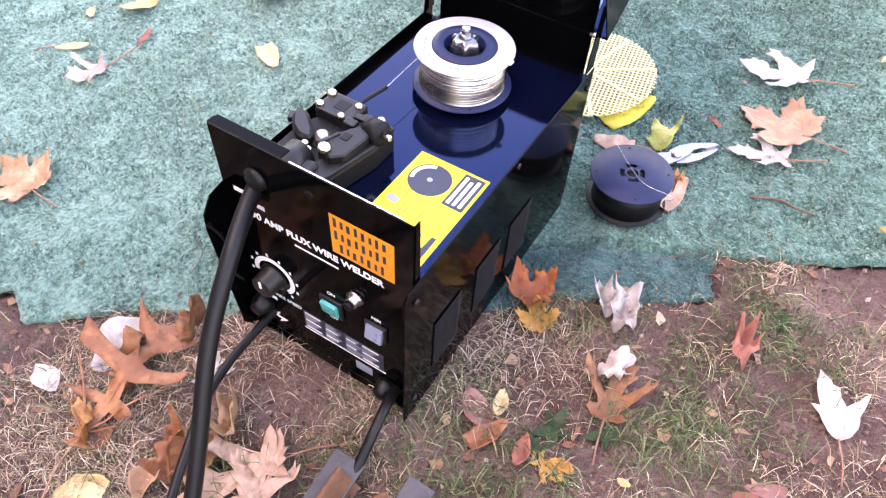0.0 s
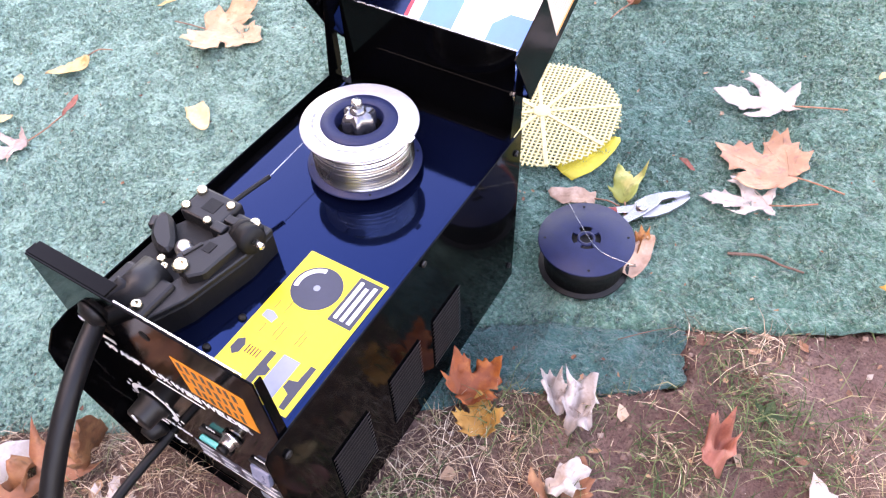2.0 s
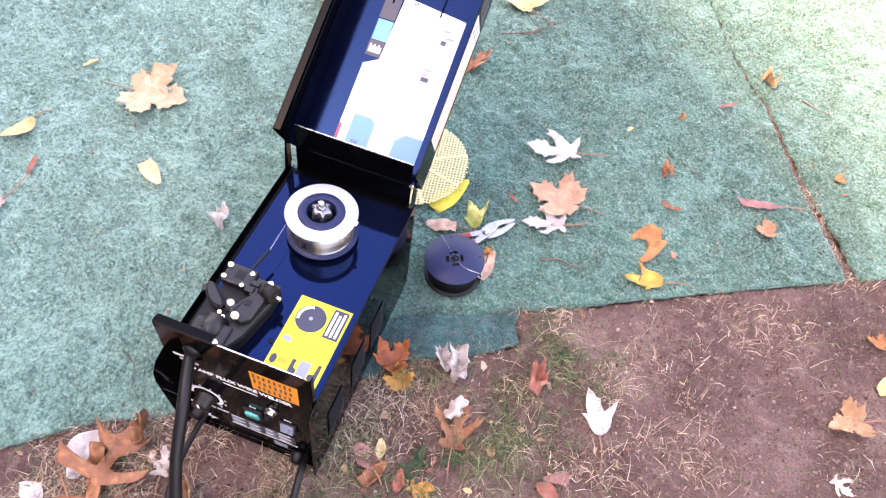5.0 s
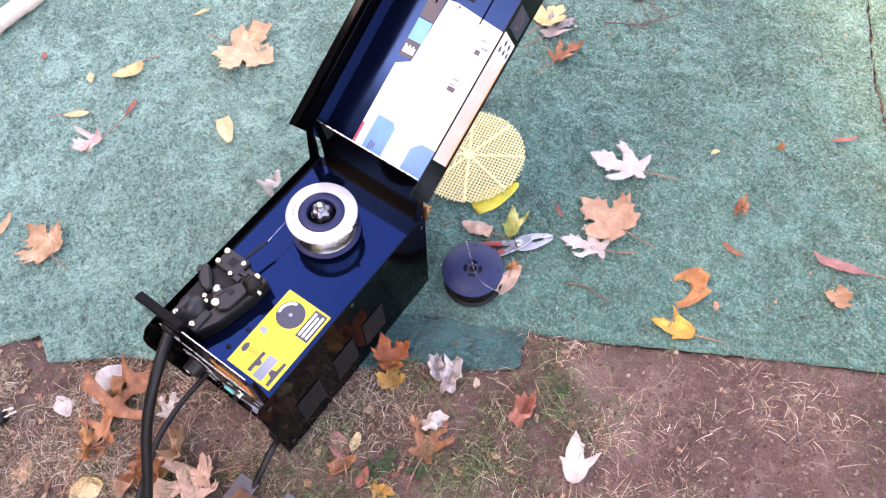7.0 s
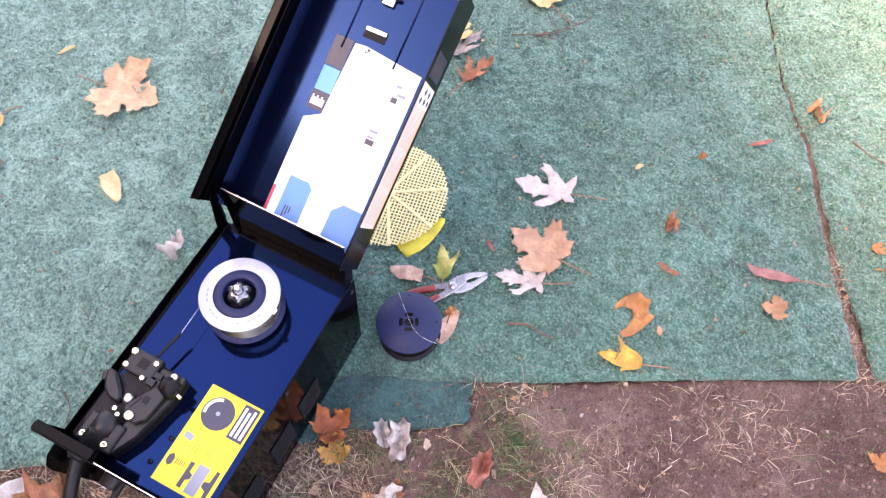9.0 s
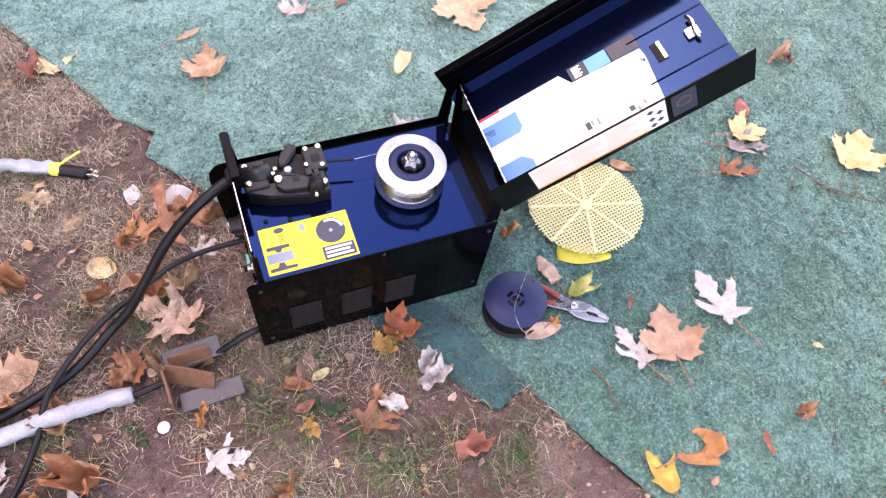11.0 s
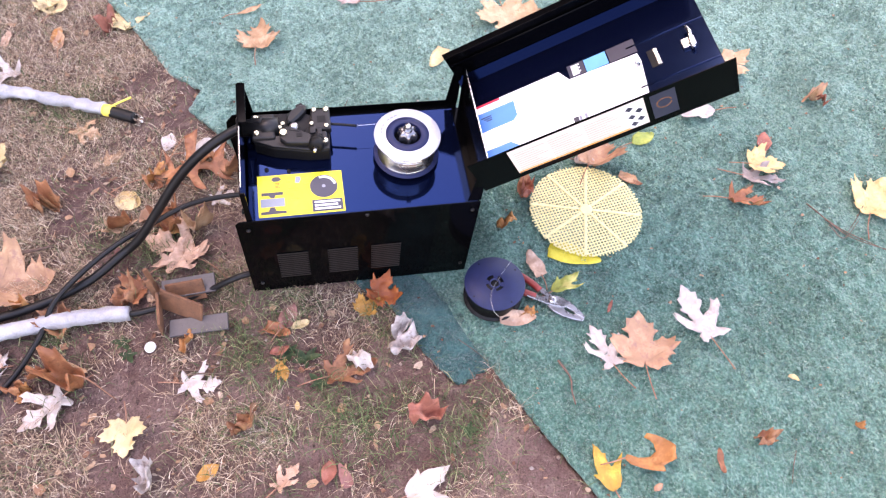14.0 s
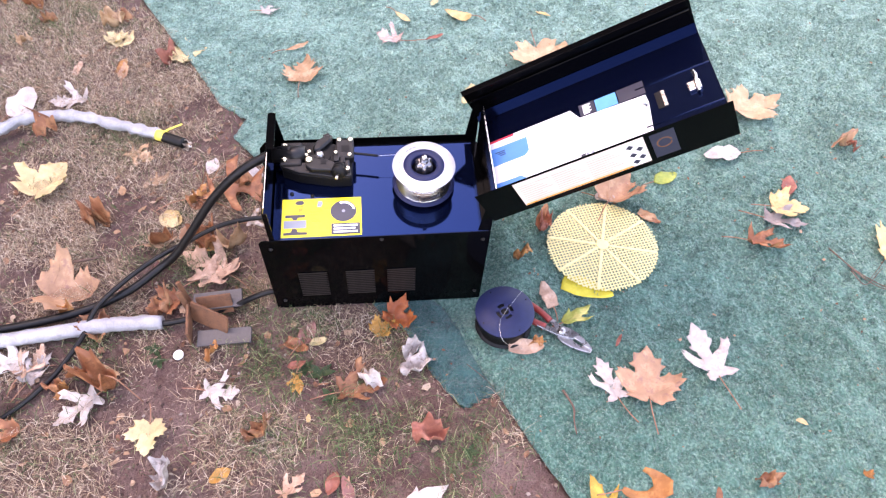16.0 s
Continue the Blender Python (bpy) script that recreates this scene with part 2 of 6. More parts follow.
REDP = plain("red_print", (0.62, 0.02, 0.05), 0.4, scale=50, vary=0.12, relief=0.0001)
ORANGE = plain("orange_print", (0.78, 0.26, 0.02), 0.4, scale=60, vary=0.1, relief=0.0001)
BEIGE = plain("warning_sticker", (0.62, 0.53, 0.46), 0.4, scale=60, vary=0.08, relief=0.0001)
FAINT = plain("faint_print", (0.44, 0.36, 0.30), 0.45, scale=60, vary=0.1, relief=0.0001)
TEAL = plain("teal_switch", (0.02, 0.36, 0.32), 0.3, scale=90, vary=0.1, relief=0.0001)
GREYSW = plain("blue_grey_switch", (0.20, 0.22, 0.30), 0.3, scale=90, vary=0.1, relief=0.0001)
CHROME = plain("worn_chrome", (0.36, 0.35, 0.35), 0.26, 1.0, scale=60, vary=0.3)
MESHY = plain("pale_yellow_plastic", (0.64, 0.54, 0.25), 0.4, scale=40, vary=0.08)
SLEEVE = plain("white_woven_sleeve", (0.31, 0.305, 0.315), 0.36, scale=45, vary=0.35, relief=0.006)
TIE = plain("yellow_cable_tie", (0.80, 0.64, 0.10), 0.4, scale=60)
RED = plain("red_grip", (0.21, 0.018, 0.014), 0.4, scale=80)
RUST = plain("rusted_steel", (0.13, 0.054, 0.026), 0.85, 0.0, scale=50, vary=0.75, relief=0.002)
SCALE = plain("mill_scale_steel", (0.042, 0.036, 0.036), 0.45, 0.0, scale=38, vary=0.7, relief=0.001)
BARK = plain("pale_bare_wood", (0.52, 0.42, 0.36), 0.7, scale=35, vary=0.3, relief=0.003)
TWIG = plain("twig_bark", (0.12, 0.07, 0.05), 0.85, scale=90, vary=0.4)
WALLM = plain("dark_shade_wall", (0.16, 0.13, 0.11), 0.8, scale=4, vary=0.15)
MILKY = plain("white_cap", (0.82, 0.80, 0.76), 0.5, scale=60, vary=0.06)


# ---- shape helpers ----
def part(name, bm, material, parent=None, label=""):
    """Links a bmesh as one mesh object under a thing or a part."""
    me = bpy.data.meshes.new(name)
    bm.to_mesh(me)
    bm.free()
    me.materials.append(material)
    ob = new(name, me)
    ob.parent = parent
    if label:
        tagged(ob, label)
    return ob


def empty(name, m, label, category, group=""):
    ob = new(name)
    ob.empty_display_size = 0.05
    ob.matrix_world = m
    return tagged(ob, label, category, group)


def smooth(bm, angle=40):
    for f in bm.faces:
        f.smooth = True
    for e in bm.edges:
        if len(e.link_faces) == 2 and e.calc_face_angle(0) > radians(angle):
            e.smooth = False
    return bm


def box(x0, x1, y0, y1, z0, z1, bevel=0.0, bm=None, turn=None):
    bm = bm or bmesh.new()
    m = Matrix.Translation(((x0 + x1) / 2, (y0 + y1) / 2, (z0 + z1) / 2))
    if turn is not None:
        m = m @ turn
    m = m @ Matrix.Diagonal((x1 - x0, y1 - y0, z1 - z0, 1))
    vs = bmesh.ops.create_cube(bm, size=1, matrix=m)["verts"]
    if bevel:
        es = list({e for v in vs for e in v.link_edges})
        bmesh.ops.bevel(bm, geom=es, offset=bevel, segments=2, affect="EDGES", profile=0.5)
    return bm


def turned(profile, centre=(0, 0, 0), seg=40, m=None, bm=None, caps=True):
    """A surface of revolution round z, from (radius, height) pairs."""
    bm = bm or bmesh.new()
    m = m or Matrix.Identity(4)
    rings = []
    for r, z in profile:
        rings.append([bm.verts.new(m @ Vector((centre[0] + r * math.cos(2 * math.pi * k / seg), centre[1] + r * math.sin(2 * math.pi * k / seg), centre[2] + z))) for k in range(seg)])
    for a, b in zip(rings, rings[1:]):
        for k in range(seg):
            bm.faces.new((a[k], a[(k + 1) % seg], b[(k + 1) % seg], b[k]))
    if caps:
        bm.faces.new(rings[0][::-1])
        bm.faces.new(rings[-1])
    return smooth(bm)


def spline(points, steps=8):
    """A smooth run through the points (Catmull-Rom)."""
    p = [Vector(q) for q in points]
    p = [2 * p[0] - p[1], *p, 2 * p[-1] - p[-2]]
    out = []
    for a, b, c, d in zip(p, p[1:], p[2:], p[3:]):
        for k in range(steps):
            t = k / steps
            out.append(0.5 * (2 * b + (c - a) * t + (2 * a - 5 * b + 4 * c - d) * t * t + (3 * b - a - 3 * c + d) * t ** 3))
    return out + [p[-2]]


def tube(points, radius, seg=12, steps=8, bm=None, wobble=0.0, taper=1.0):
    bm = bm or bmesh.new()
    pts = spline(points, steps)
    up, rings = Vector((0, 0, 1)), []
    for i, p in enumerate(pts):
        d = (pts[min(i + 1, len(pts) - 1)] - pts[max(i - 1, 0)]).normalized()
        side = d.cross(up)
        side = side.normalized() if side.length > 1e-4 else Vector((1, 0, 0))
        top = side.cross(d)
        k = i / max(1, len(pts) - 1)
        r0 = radius * (1 + (taper - 1) * k)
        ring = []
        for s in range(seg):
            a = 2 * math.pi * s / seg
            way = side * math.cos(a) + top * math.sin(a)
            r = r0 * (1 + wobble * noise.noise((p + way * 0.02) * 60))
            ring.append(bm.verts.new(p + way * r))
        rings.append(ring)
    for a, b in zip(rings, rings[1:]):
        for s in range(seg):
            bm.faces.new((a[s], a[(s + 1) % seg], b[(s + 1) % seg], b[s]))
    bm.faces.new(rings[0][::-1])
    bm.faces.new(rings[-1])
    return smooth(bm, 60)


def slab(outline, m, depth, bm=None, bevel=0.0):
    """A flat piece: an outline in the xy plane of m, raised by depth along its z."""
    bm = bm or bmesh.new()
    low = [bm.verts.new(m @ Vector((x, y, 0))) for x, y in outline]
    high = [bm.verts.new(m @ Vector((x, y, depth))) for x, y in outline]
    n = len(outline)
    bm.faces.new(low[::-1])
    bm.faces.new(high)
    for k in range(n):
        bm.faces.new((low[k], low[(k + 1) % n], high[(k + 1) % n], high[k]))
    bmesh.ops.recalc_face_normals(bm, faces=bm.faces[:])
    if bevel:
        bmesh.ops.bevel(bm, geom=bm.edges[:], offset=bevel, segments=1, affect="EDGES")
    return bm


def rect(x0, x1, y0, y1):
    return [(x0, y0), (x1, y0), (x1, y1), (x0, y1)]


def disc(cx, cy, r, seg=32, a0=0.0, a1=360.0):
    full = abs(a1 - a0) >= 360
    return [(cx + r * math.cos(radians(a0 + (a1 - a0) * k / (seg if full else seg - 1))), cy + r * math.sin(radians(a0 + (a1 - a0) * k / (seg if full else seg - 1)))) for k in range(seg)]


def arc_band(cx, cy, r0, r1, a0, a1, seg=24):
    return disc(cx, cy, r1, seg, a0, a1) + disc(cx, cy, r0, seg, a1, a0)


def lettering(text, size, m, material, parent, name="lettering", align="CENTER", bold=0.0):
    cu = bpy.data.curves.new(name, "FONT")
    cu.body, cu.size, cu.extrude, cu.align_x, cu.align_y, cu.offset = text, size, 0.00015, align, "CENTER", bold
    tmp = bpy.data.objects.new(name, cu)
    scene.collection.objects.link(tmp)
    me = bpy.data.meshes.new_from_object(tmp.evaluated_get(bpy.context.evaluated_depsgraph_get()))
    bpy.data.objects.remove(tmp)
    me.transform(m)
    me.materials.clear()
    me.materials.append(material)
    ob = new(name, me)
    ob.parent = parent
    return ob


# ---- ground ----
SEAT = pose(0.0058, -0.028, 0.2341, -3.05, 3.9, 1.2)  # how the welder sits: its deck's frame
BASE = -0.221
EDGE = [(-3.4, -1.96), (-1.6, -0.88), (-0.945, -0.485), (-0.80, -0.398), (-0.645, -0.302), (-0.52, -0.232), (-0.462, -0.160), (-0.405, -0.188), (-0.282, -0.088),
        (-0.19, -0.046), (-0.10, 0.03), (0.0, 0.16), (0.097, 0.281), (0.152, 0.302), (0.223, 0.330), (0.283, 0.357), (0.322, 0.377), (0.402, 0.419), (0.506, 0.475), (0.671, 0.563), (0.852, 0.655)]
PATCH = [(0.02, 0.10), (0.097, 0.150), (0.140, 0.200), (0.178, 0.213), (0.235, 0.243), (0.276, 0.270), (0.315, 0.301), (0.2815, 0.366), (0.223, 0.342), (0.152, 0.314), (0.09, 0.296), (0.0, 0.20)]
SEAM = [(0.852, 0.655), (0.800, 0.758), (0.730, 0.892), (0.652, 1.073), (0.570, 1.190), (0.42, 1.52), (0.05, 2.4)]
GAP = [(0.05, 2.404), (0.425, 1.524), (0.577, 1.195), (0.662, 1.080), (0.743, 0.900), (0.820, 0.770), (0.880, 0.668)]
MAIN = EDGE + SEAM[1:] + [(-0.3, 3.2), (-3.4, 3.2)]
STRIP = [(0.880, 0.668), (1.4, 0.95), (3.2, 1.9), (3.2, 3.2), (-0.25, 3.2)] + GAP[:-1]


def inside(px, py, poly):
    hit = np.zeros(px.shape, bool)
    n = len(poly)
    for k in range(n):
        (x0, y0), (x1, y1) = poly[k], poly[(k + 1) % n]
        if y0 == y1:
            continue
        hit ^= ((y0 > py) != (y1 > py)) & (px < (x1 - x0) * (py - y0) / (y1 - y0) + x0)
    return hit


def on_carpet(px, py):
    return inside(px, py, MAIN) | inside(px, py, STRIP) | inside(px, py, PATCH)


LAT = np.random.RandomState(5).rand(8, 64, 64)


def lumps(x, y, scale, k=0):
    """Smooth value noise, -1 to 1."""
    u, v = x * scale + 31.7, y * scale + 17.3
    i, j = np.floor(u).astype(int), np.floor(v).astype(int)
    f, g = u - i, v - j
    f, g = f * f * (3 - 2 * f), g * g * (3 - 2 * g)
    t = LAT[k]
    a, b = t[i % 64, j % 64], t[(i + 1) % 64, j % 64]
    c, d = t[i % 64, (j + 1) % 64], t[(i + 1) % 64, (j + 1) % 64]
    return 2 * ((a * (1 - f) + b * f) * (1 - g) + (c * (1 - f) + d * f) * g) - 1


def seat_blend(x, y):
    """The height of the welder's underside over a place, and how much the ground follows it."""
    n = (SEAT.to_3x3() @ Vector((0, 0, 1)))
    p0 = SEAT @ Vector((0, 0, BASE))
    z = p0.z - (n.x * (x - p0.x) + n.y * (y - p0.y)) / n.z
    dx = np.maximum(np.maximum(-0.14 - x, x - 0.10), 0)
    dy = np.maximum(np.maximum(-0.045 - y, y - 0.36), 0)
    w = np.clip(1 - np.hypot(dx, dy) / 0.06, 0, 1)
    return z, w * w * (3 - 2 * w)


def soil_height(x, y):
    h = -0.004 + 0.005 * lumps(x, y, 5, 0) + 0.0045 * lumps(x, y, 17, 1) + 0.0034 * lumps(x, y, 48, 2) + 0.0018 * lumps(x, y, 110, 3)
    near = np.clip(1.6 - np.hypot(x, y - 0.4) / 2.0, 0, 1)
    h = h * near
    under = on_carpet(x, y)
    h = np.where(under, h - 0.010, h)
    h = np.where(inside(x, y, PATCH), h * 0.3 - 0.014, h)
    z, w = seat_blend(x, y)
    return h * (1 - w) + (z - 0.004 - 0.006 * under) * w


def carpet_height(x, y):
    h = 0.003 + 0.0022 * lumps(x, y, 3.5, 4) + 0.0014 * lumps(x, y, 11, 5) + 0.0028 * lumps(x, y, 45, 6) + 0.0034 * lumps(x, y, 95, 7)
    h = h - 0.0065 * (inside(x, y, PATCH) & ~inside(x, y, MAIN))
    z, w = seat_blend(x, y)
    return h * (1 - w) + (z - 0.003) * w


def mesh_object(name, verts, faces, material):
    me = bpy.data.meshes.new(name)
    me.from_pydata(verts, [], faces)
    me.materials.append(material)
    ob = new(name, me)
    return ob


def grid_steps(lo, hi, step, far):
    core = list(np.arange(lo, hi + step / 2, step))
    out, d = [], step
    p = hi
    while p < far:
        d *= 1.35
        p += d
        out.append(p)
    inn, d, p = [], step, lo
    while p > -far:
        d *= 1.35
        p -= d
        inn.append(p)
    return np.array(inn[::-1] + core + out)


def build_ground():
    xs, ys = grid_steps(-1.15, 1.15, 0.008, 300), grid_steps(-1.0, 1.0, 0.008, 300)
    gx, gy = np.meshgrid(xs, ys)
    gz = soil_height(gx, gy)
    verts = np.c_[gx.ravel(), gy.ravel(), gz.ravel()].tolist()
    w = len(xs)
    i = (np.arange(len(ys) - 1)[:, None] * w + np.arange(w - 1)).ravel()
    ob = mesh_object("ground", verts, np.c_[i, i + 1, i + w + 1, i + w].tolist(), SOIL)
    for p in ob.data.polygons:
        p.use_smooth = True
    return tagged(ob, "bare reddish brown soil with thin dry grass", "ground", kind="structure")


def build_carpet(name, poly, label, x0, x1, y0, y1, material=CARPET, sunk=0.0):
    step = 0.006
    xs, ys = np.arange(x0, x1, step), np.arange(y0, y1, step)
    gx, gy = np.meshgrid(xs, ys)
    rs = np.random.RandomState(11)
    gx = gx + (rs.rand(*gx.shape) - 0.5) * 0.003
    gy = gy + (rs.rand(*gy.shape) - 0.5) * 0.003
    w = len(xs)
    i = (np.arange(len(ys) - 1)[:, None] * w + np.arange(w - 1)).ravel()
    quads = np.c_[i, i + 1, i + w + 1, i + w]
    fx, fy = gx.ravel(), gy.ravel()
    keep = inside(fx[quads].mean(1), fy[quads].mean(1), poly)
    quads = quads[keep]
    used, back = np.unique(quads, return_inverse=True)
    quads = back.reshape(-1, 4)
    px, py = fx[used], fy[used]
    n = len(used)
    e = np.r_[quads[:, [0, 1]], quads[:, [1, 2]], quads[:, [2, 3]], quads[:, [3, 0]]]
    _, first, count = np.unique(np.sort(e, 1), axis=0, return_index=True, return_counts=True)
    rim = e[first[count == 1]]
    on = np.unique(rim)
    best, bx, by = np.full(len(on), 1e9), px[on].copy(), py[on].copy()
    for (ax, ay), (cx, cy) in zip(poly, poly[1:] + poly[:1]):
        dx, dy = cx - ax, cy - ay
        t = np.clip(((px[on] - ax) * dx + (py[on] - ay) * dy) / (dx * dx + dy * dy), 0, 1)
        qx, qy = ax + t * dx, ay + t * dy
        far = np.hypot(qx - px[on], qy - py[on])
        nearer = far < best
        best[nearer], bx[nearer], by[nearer] = far[nearer], qx[nearer], qy[nearer]
    near = best < 0.012
    ragged = 0.0025 * lumps(bx, by, 45, 1) + 0.0015 * lumps(bx, by, 160, 2)
    px[on[near]], py[on[near]] = (bx + ragged)[near], (by + ragged)[near]
    pz = carpet_height(px, py) - sunk * inside(px, py, MAIN)
    verts = np.r_[np.c_[px, py, pz], np.c_[px, py, pz - 0.009]]
    skirt = np.c_[rim[:, 1], rim[:, 0], rim[:, 0] + n, rim[:, 1] + n]
    ob = mesh_object(name, verts.tolist(), quads.tolist() + skirt.tolist(), material)
    for p in ob.data.polygons:
        p.use_smooth = True
    return tagged(ob, label, "carpet", kind="structure")


def blades(name, x, y, z, height, width, lean, material, label, category, seed=1):
    """Many single bent blades as one mesh; all arguments are arrays."""
    rs = np.random.RandomState(seed)
    n = len(x)
    a, b = rs.rand(n) * 6.283, rs.rand(n) * 6.283
    side = np.c_[np.cos(a), np.sin(a), np.zeros(n)] * width[:, None] / 2
    away = np.c_[np.cos(b), np.sin(b), np.zeros(n)] * (height * lean)[:, None]
    root = np.c_[x, y, z]
    mid = root + away * 0.4 + np.c_[np.zeros(n), np.zeros(n), height * 0.65]
    tip = root + away + np.c_[np.zeros(n), np.zeros(n), height * (1.0 - 0.35 * np.minimum(lean, 2.0))]
    v = np.stack([root - side, root + side, mid + side * 0.7, mid - side * 0.7, tip], 1).reshape(-1, 3)
    k = np.arange(n) * 5
    faces = [f for q in np.c_[k, k + 1, k + 2, k + 3].tolist() for f in (q,)] + np.c_[k + 3, k + 2, k + 4].tolist()
    ob = mesh_object(name, v.tolist(), faces, material)
    return tagged(ob, label, category, kind="stuff")


def build_tufts(where=None, n=1400000, x0=-1.7, x1=1.5, y0=-1.0, y1=2.0, material=PILE):
    """Pile of the carpet, standing out of its sheet."""
    rs = np.random.RandomState(3)
    x, y = rs.uniform(x0, x1, n), rs.uniform(y0, y1, n)
    keep = inside(x, y, where) if where else inside(x, y, MAIN) | inside(x, y, STRIP)
    keep &= ~((x > -0.12) & (x < 0.08) & (y > -0.02) & (y < 0.34))
    keep &= rs.rand(n) < 0.5 + 0.4 * lumps(x, y, 18, 2) + 0.5 * lumps(x, y, 70, 3)
    x, y = x[keep], y[keep]
    n = len(x)
    a = rs.rand(n) * 6.283
    h, w = rs.uniform(0.0024, 0.0066, n), rs.uniform(0.0011, 0.0026, n)
    b = rs.rand(n) * 6.283
    z = carpet_height(x, y) - 0.001
    root = np.c_[x, y, z]
    side = np.c_[np.cos(a), np.sin(a), 0 * a] * w[:, None]
    tip = root + np.c_[np.cos(b) * h * 0.8, np.sin(b) * h * 0.8, h]
    big = rs.rand(n) < 0.06
    tip[big] += (tip[big] - root[big]) * 0.5
    v = np.stack([root - side, root + side, tip], 1).reshape(-1, 3)
    ob = mesh_object("carpet_pile", v.tolist(), np.arange(3 * n).reshape(-1, 3).tolist(), material)
    return tagged(ob, "matted green pile of the outdoor carpet" if where is None else "darker bluish pile of the small carpet piece", "carpet pile", kind="stuff")


def soil_spots(n, seed, density):
    rs = np.random.RandomState(seed)
    x, y = rs.uniform(-1.1, 1.05, n), rs.uniform(-0.95, 0.95, n)
    off = ~on_carpet(x, y)
    off &= ~((x > -0.125) & (x < 0.085) & (y > -0.025) & (y < 0.34))
    off &= rs.rand(n) < density(x, y)
    return x[off], y[off]


def bare(x, y):
    """How bare the soil is: the trodden patch beside the carpet and round the cables."""
    a = np.exp(-(((x - 0.78) / 0.36) ** 2 + ((y - 0.35) / 0.22) ** 2))
    b = np.exp(-(((x - 0.23) / 0.10) ** 2 + ((y + 0.24) / 0.09) ** 2))
    c = np.exp(-(((x + 0.06) / 0.09) ** 2 + ((y + 0.10) / 0.07) ** 2))
    d = 0.75 * np.exp(-(((x - 0.20) / 0.11) ** 2 + ((y - 0.10) / 0.17) ** 2))
    e = 0.8 * np.clip(2.2 * lumps(x, y, 5, 7) - 0.9, 0, 1) * np.clip((x + 0.05) * 5, 0, 1)
    return np.clip(a + b + c + d + e, 0, 1)


def tuft_of(x, y, cx, cy, r):
    return np.exp(-((x - cx) ** 2 + (y - cy) ** 2) / (r * r))


TUFTS = [(-0.07, -0.34, 0.045), (-0.04, -0.23, 0.045), (0.14, -0.38, 0.05), (0.16, -0.09, 0.06), (0.1, 0.04, 0.055), (0.14, 0.16, 0.05), (0.21, -0.04, 0.06), (0.2, 0.18, 0.035), (0.28, 0.22, 0.05), (0.29, 0.08, 0.06), (0.36, 0.15, 0.06), (0.38, 0.32, 0.055), (0.42, 0.27, 0.055), (0.34, 0.1, 0.05), (0.31, -0.04, 0.06), (-0.92, -0.68, 0.1), (-0.45, -0.45, 0.09), (0.35, -0.54, 0.07), (0.19, 0.02, 0.06), (0.05, -0.12, 0.05), (-0.02, -0.2, 0.05)]


def green(x, y):
    g = 0.05 + 0.26 * np.clip(lumps(x, y, 9, 6), 0, 1) * np.clip(0.5 + lumps(x, y, 30, 5), 0, 1)
    for cx, cy, r in TUFTS:
        g = g + 0.80 * tuft_of(x, y, cx, cy, r) * np.clip(0.50 + 0.9 * lumps(x, y, 34, 4), 0, 1)
    return np.clip(g * (1 - 0.85 * bare(x, y)), 0, 1)


HEAPS = [(0.37, -0.43), (0.36, -0.34), (0.4, -0.09), (-0.58, -0.32), (-0.57, -0.47), (-0.63, -0.71), (-0.33, -0.4), (-0.16, -0.51)]


def dry(x, y):
    """Where dead grass lies: matted patches with bare soil between them."""
    d = 0.14 + 0.42 * np.clip((0.04 - x) * 6, 0, 1) + 0.80 * lumps(x, y, 6, 3) + 0.75 * lumps(x, y, 13, 1) + 0.8 * lumps(x, y, 22, 4)
    for cx, cy in HEAPS:
        d = d + 0.75 * tuft_of(x, y, cx, cy, 0.085)
    return np.clip(d * (1 - 0.95 * bare(x, y)), 0.01, 1) * (1 - 0.55 * np.clip((x - 0.2) * 4, 0, 1))


def build_grass():
    rs = np.random.RandomState(21)
    x, y = soil_spots(330000, 22, green)
    n = len(x)
    blades("grass", x, y, soil_height(x, y) - 0.002, 0.007 + 0.026 * rs.rand(n) ** 1.3, rs.uniform(0.0008, 0.0019, n), rs.uniform(0.5, 1.8, n), GRASS, "thin green grass blades growing out of soil", "grass", 23)
    x, y = soil_spots(640000, 24, dry)
    n = len(x)
    blades("straw", x, y, soil_height(x, y), 0.004 + 0.019 * rs.rand(n) ** 2, rs.uniform(0.0005, 0.0014, n), rs.uniform(0.8, 2.6, n), STRAW, "dry matted straw lying on the soil", "dry grass", 25)


def build_crumbs():
    rs = np.random.RandomState(31)
    x, y = soil_spots(90000, 32, lambda a, b: 0.35 + 0.6 * bare(a, b))
    n = len(x)
    r = 0.0008 + 0.0030 * rs.rand(n) ** 4
    z = soil_height(x, y) + r * 0.3
    dirs = np.array([(1, 0, -0.4), (-0.5, 0.87, -0.4), (-0.5, -0.87, -0.4), (0.5, 0.87, 0.5), (-1, 0, 0.5), (0.5, -0.87, 0.5)])
    p = np.c_[x, y, z][:, None] + dirs[None] * r[:, None, None] * rs.uniform(0.6, 1.3, (n, 6, 1))
    k = (np.arange(n) * 6)[:, None]
    tris = np.array([(0, 2, 1), (3, 4, 5), (0, 1, 3), (1, 4, 3), (1, 2, 4), (2, 5, 4), (2, 0, 5), (0, 3, 5)])
    f = (k[:, :, None] + tris[None]).reshape(-1, 3)
    ob = mesh_object("soil_crumbs", p.reshape(-1, 3).tolist(), f.tolist(), CRUMB)
    return tagged(ob, "small crumbs of soil and grit on the ground", "soil crumbs", kind="stuff")


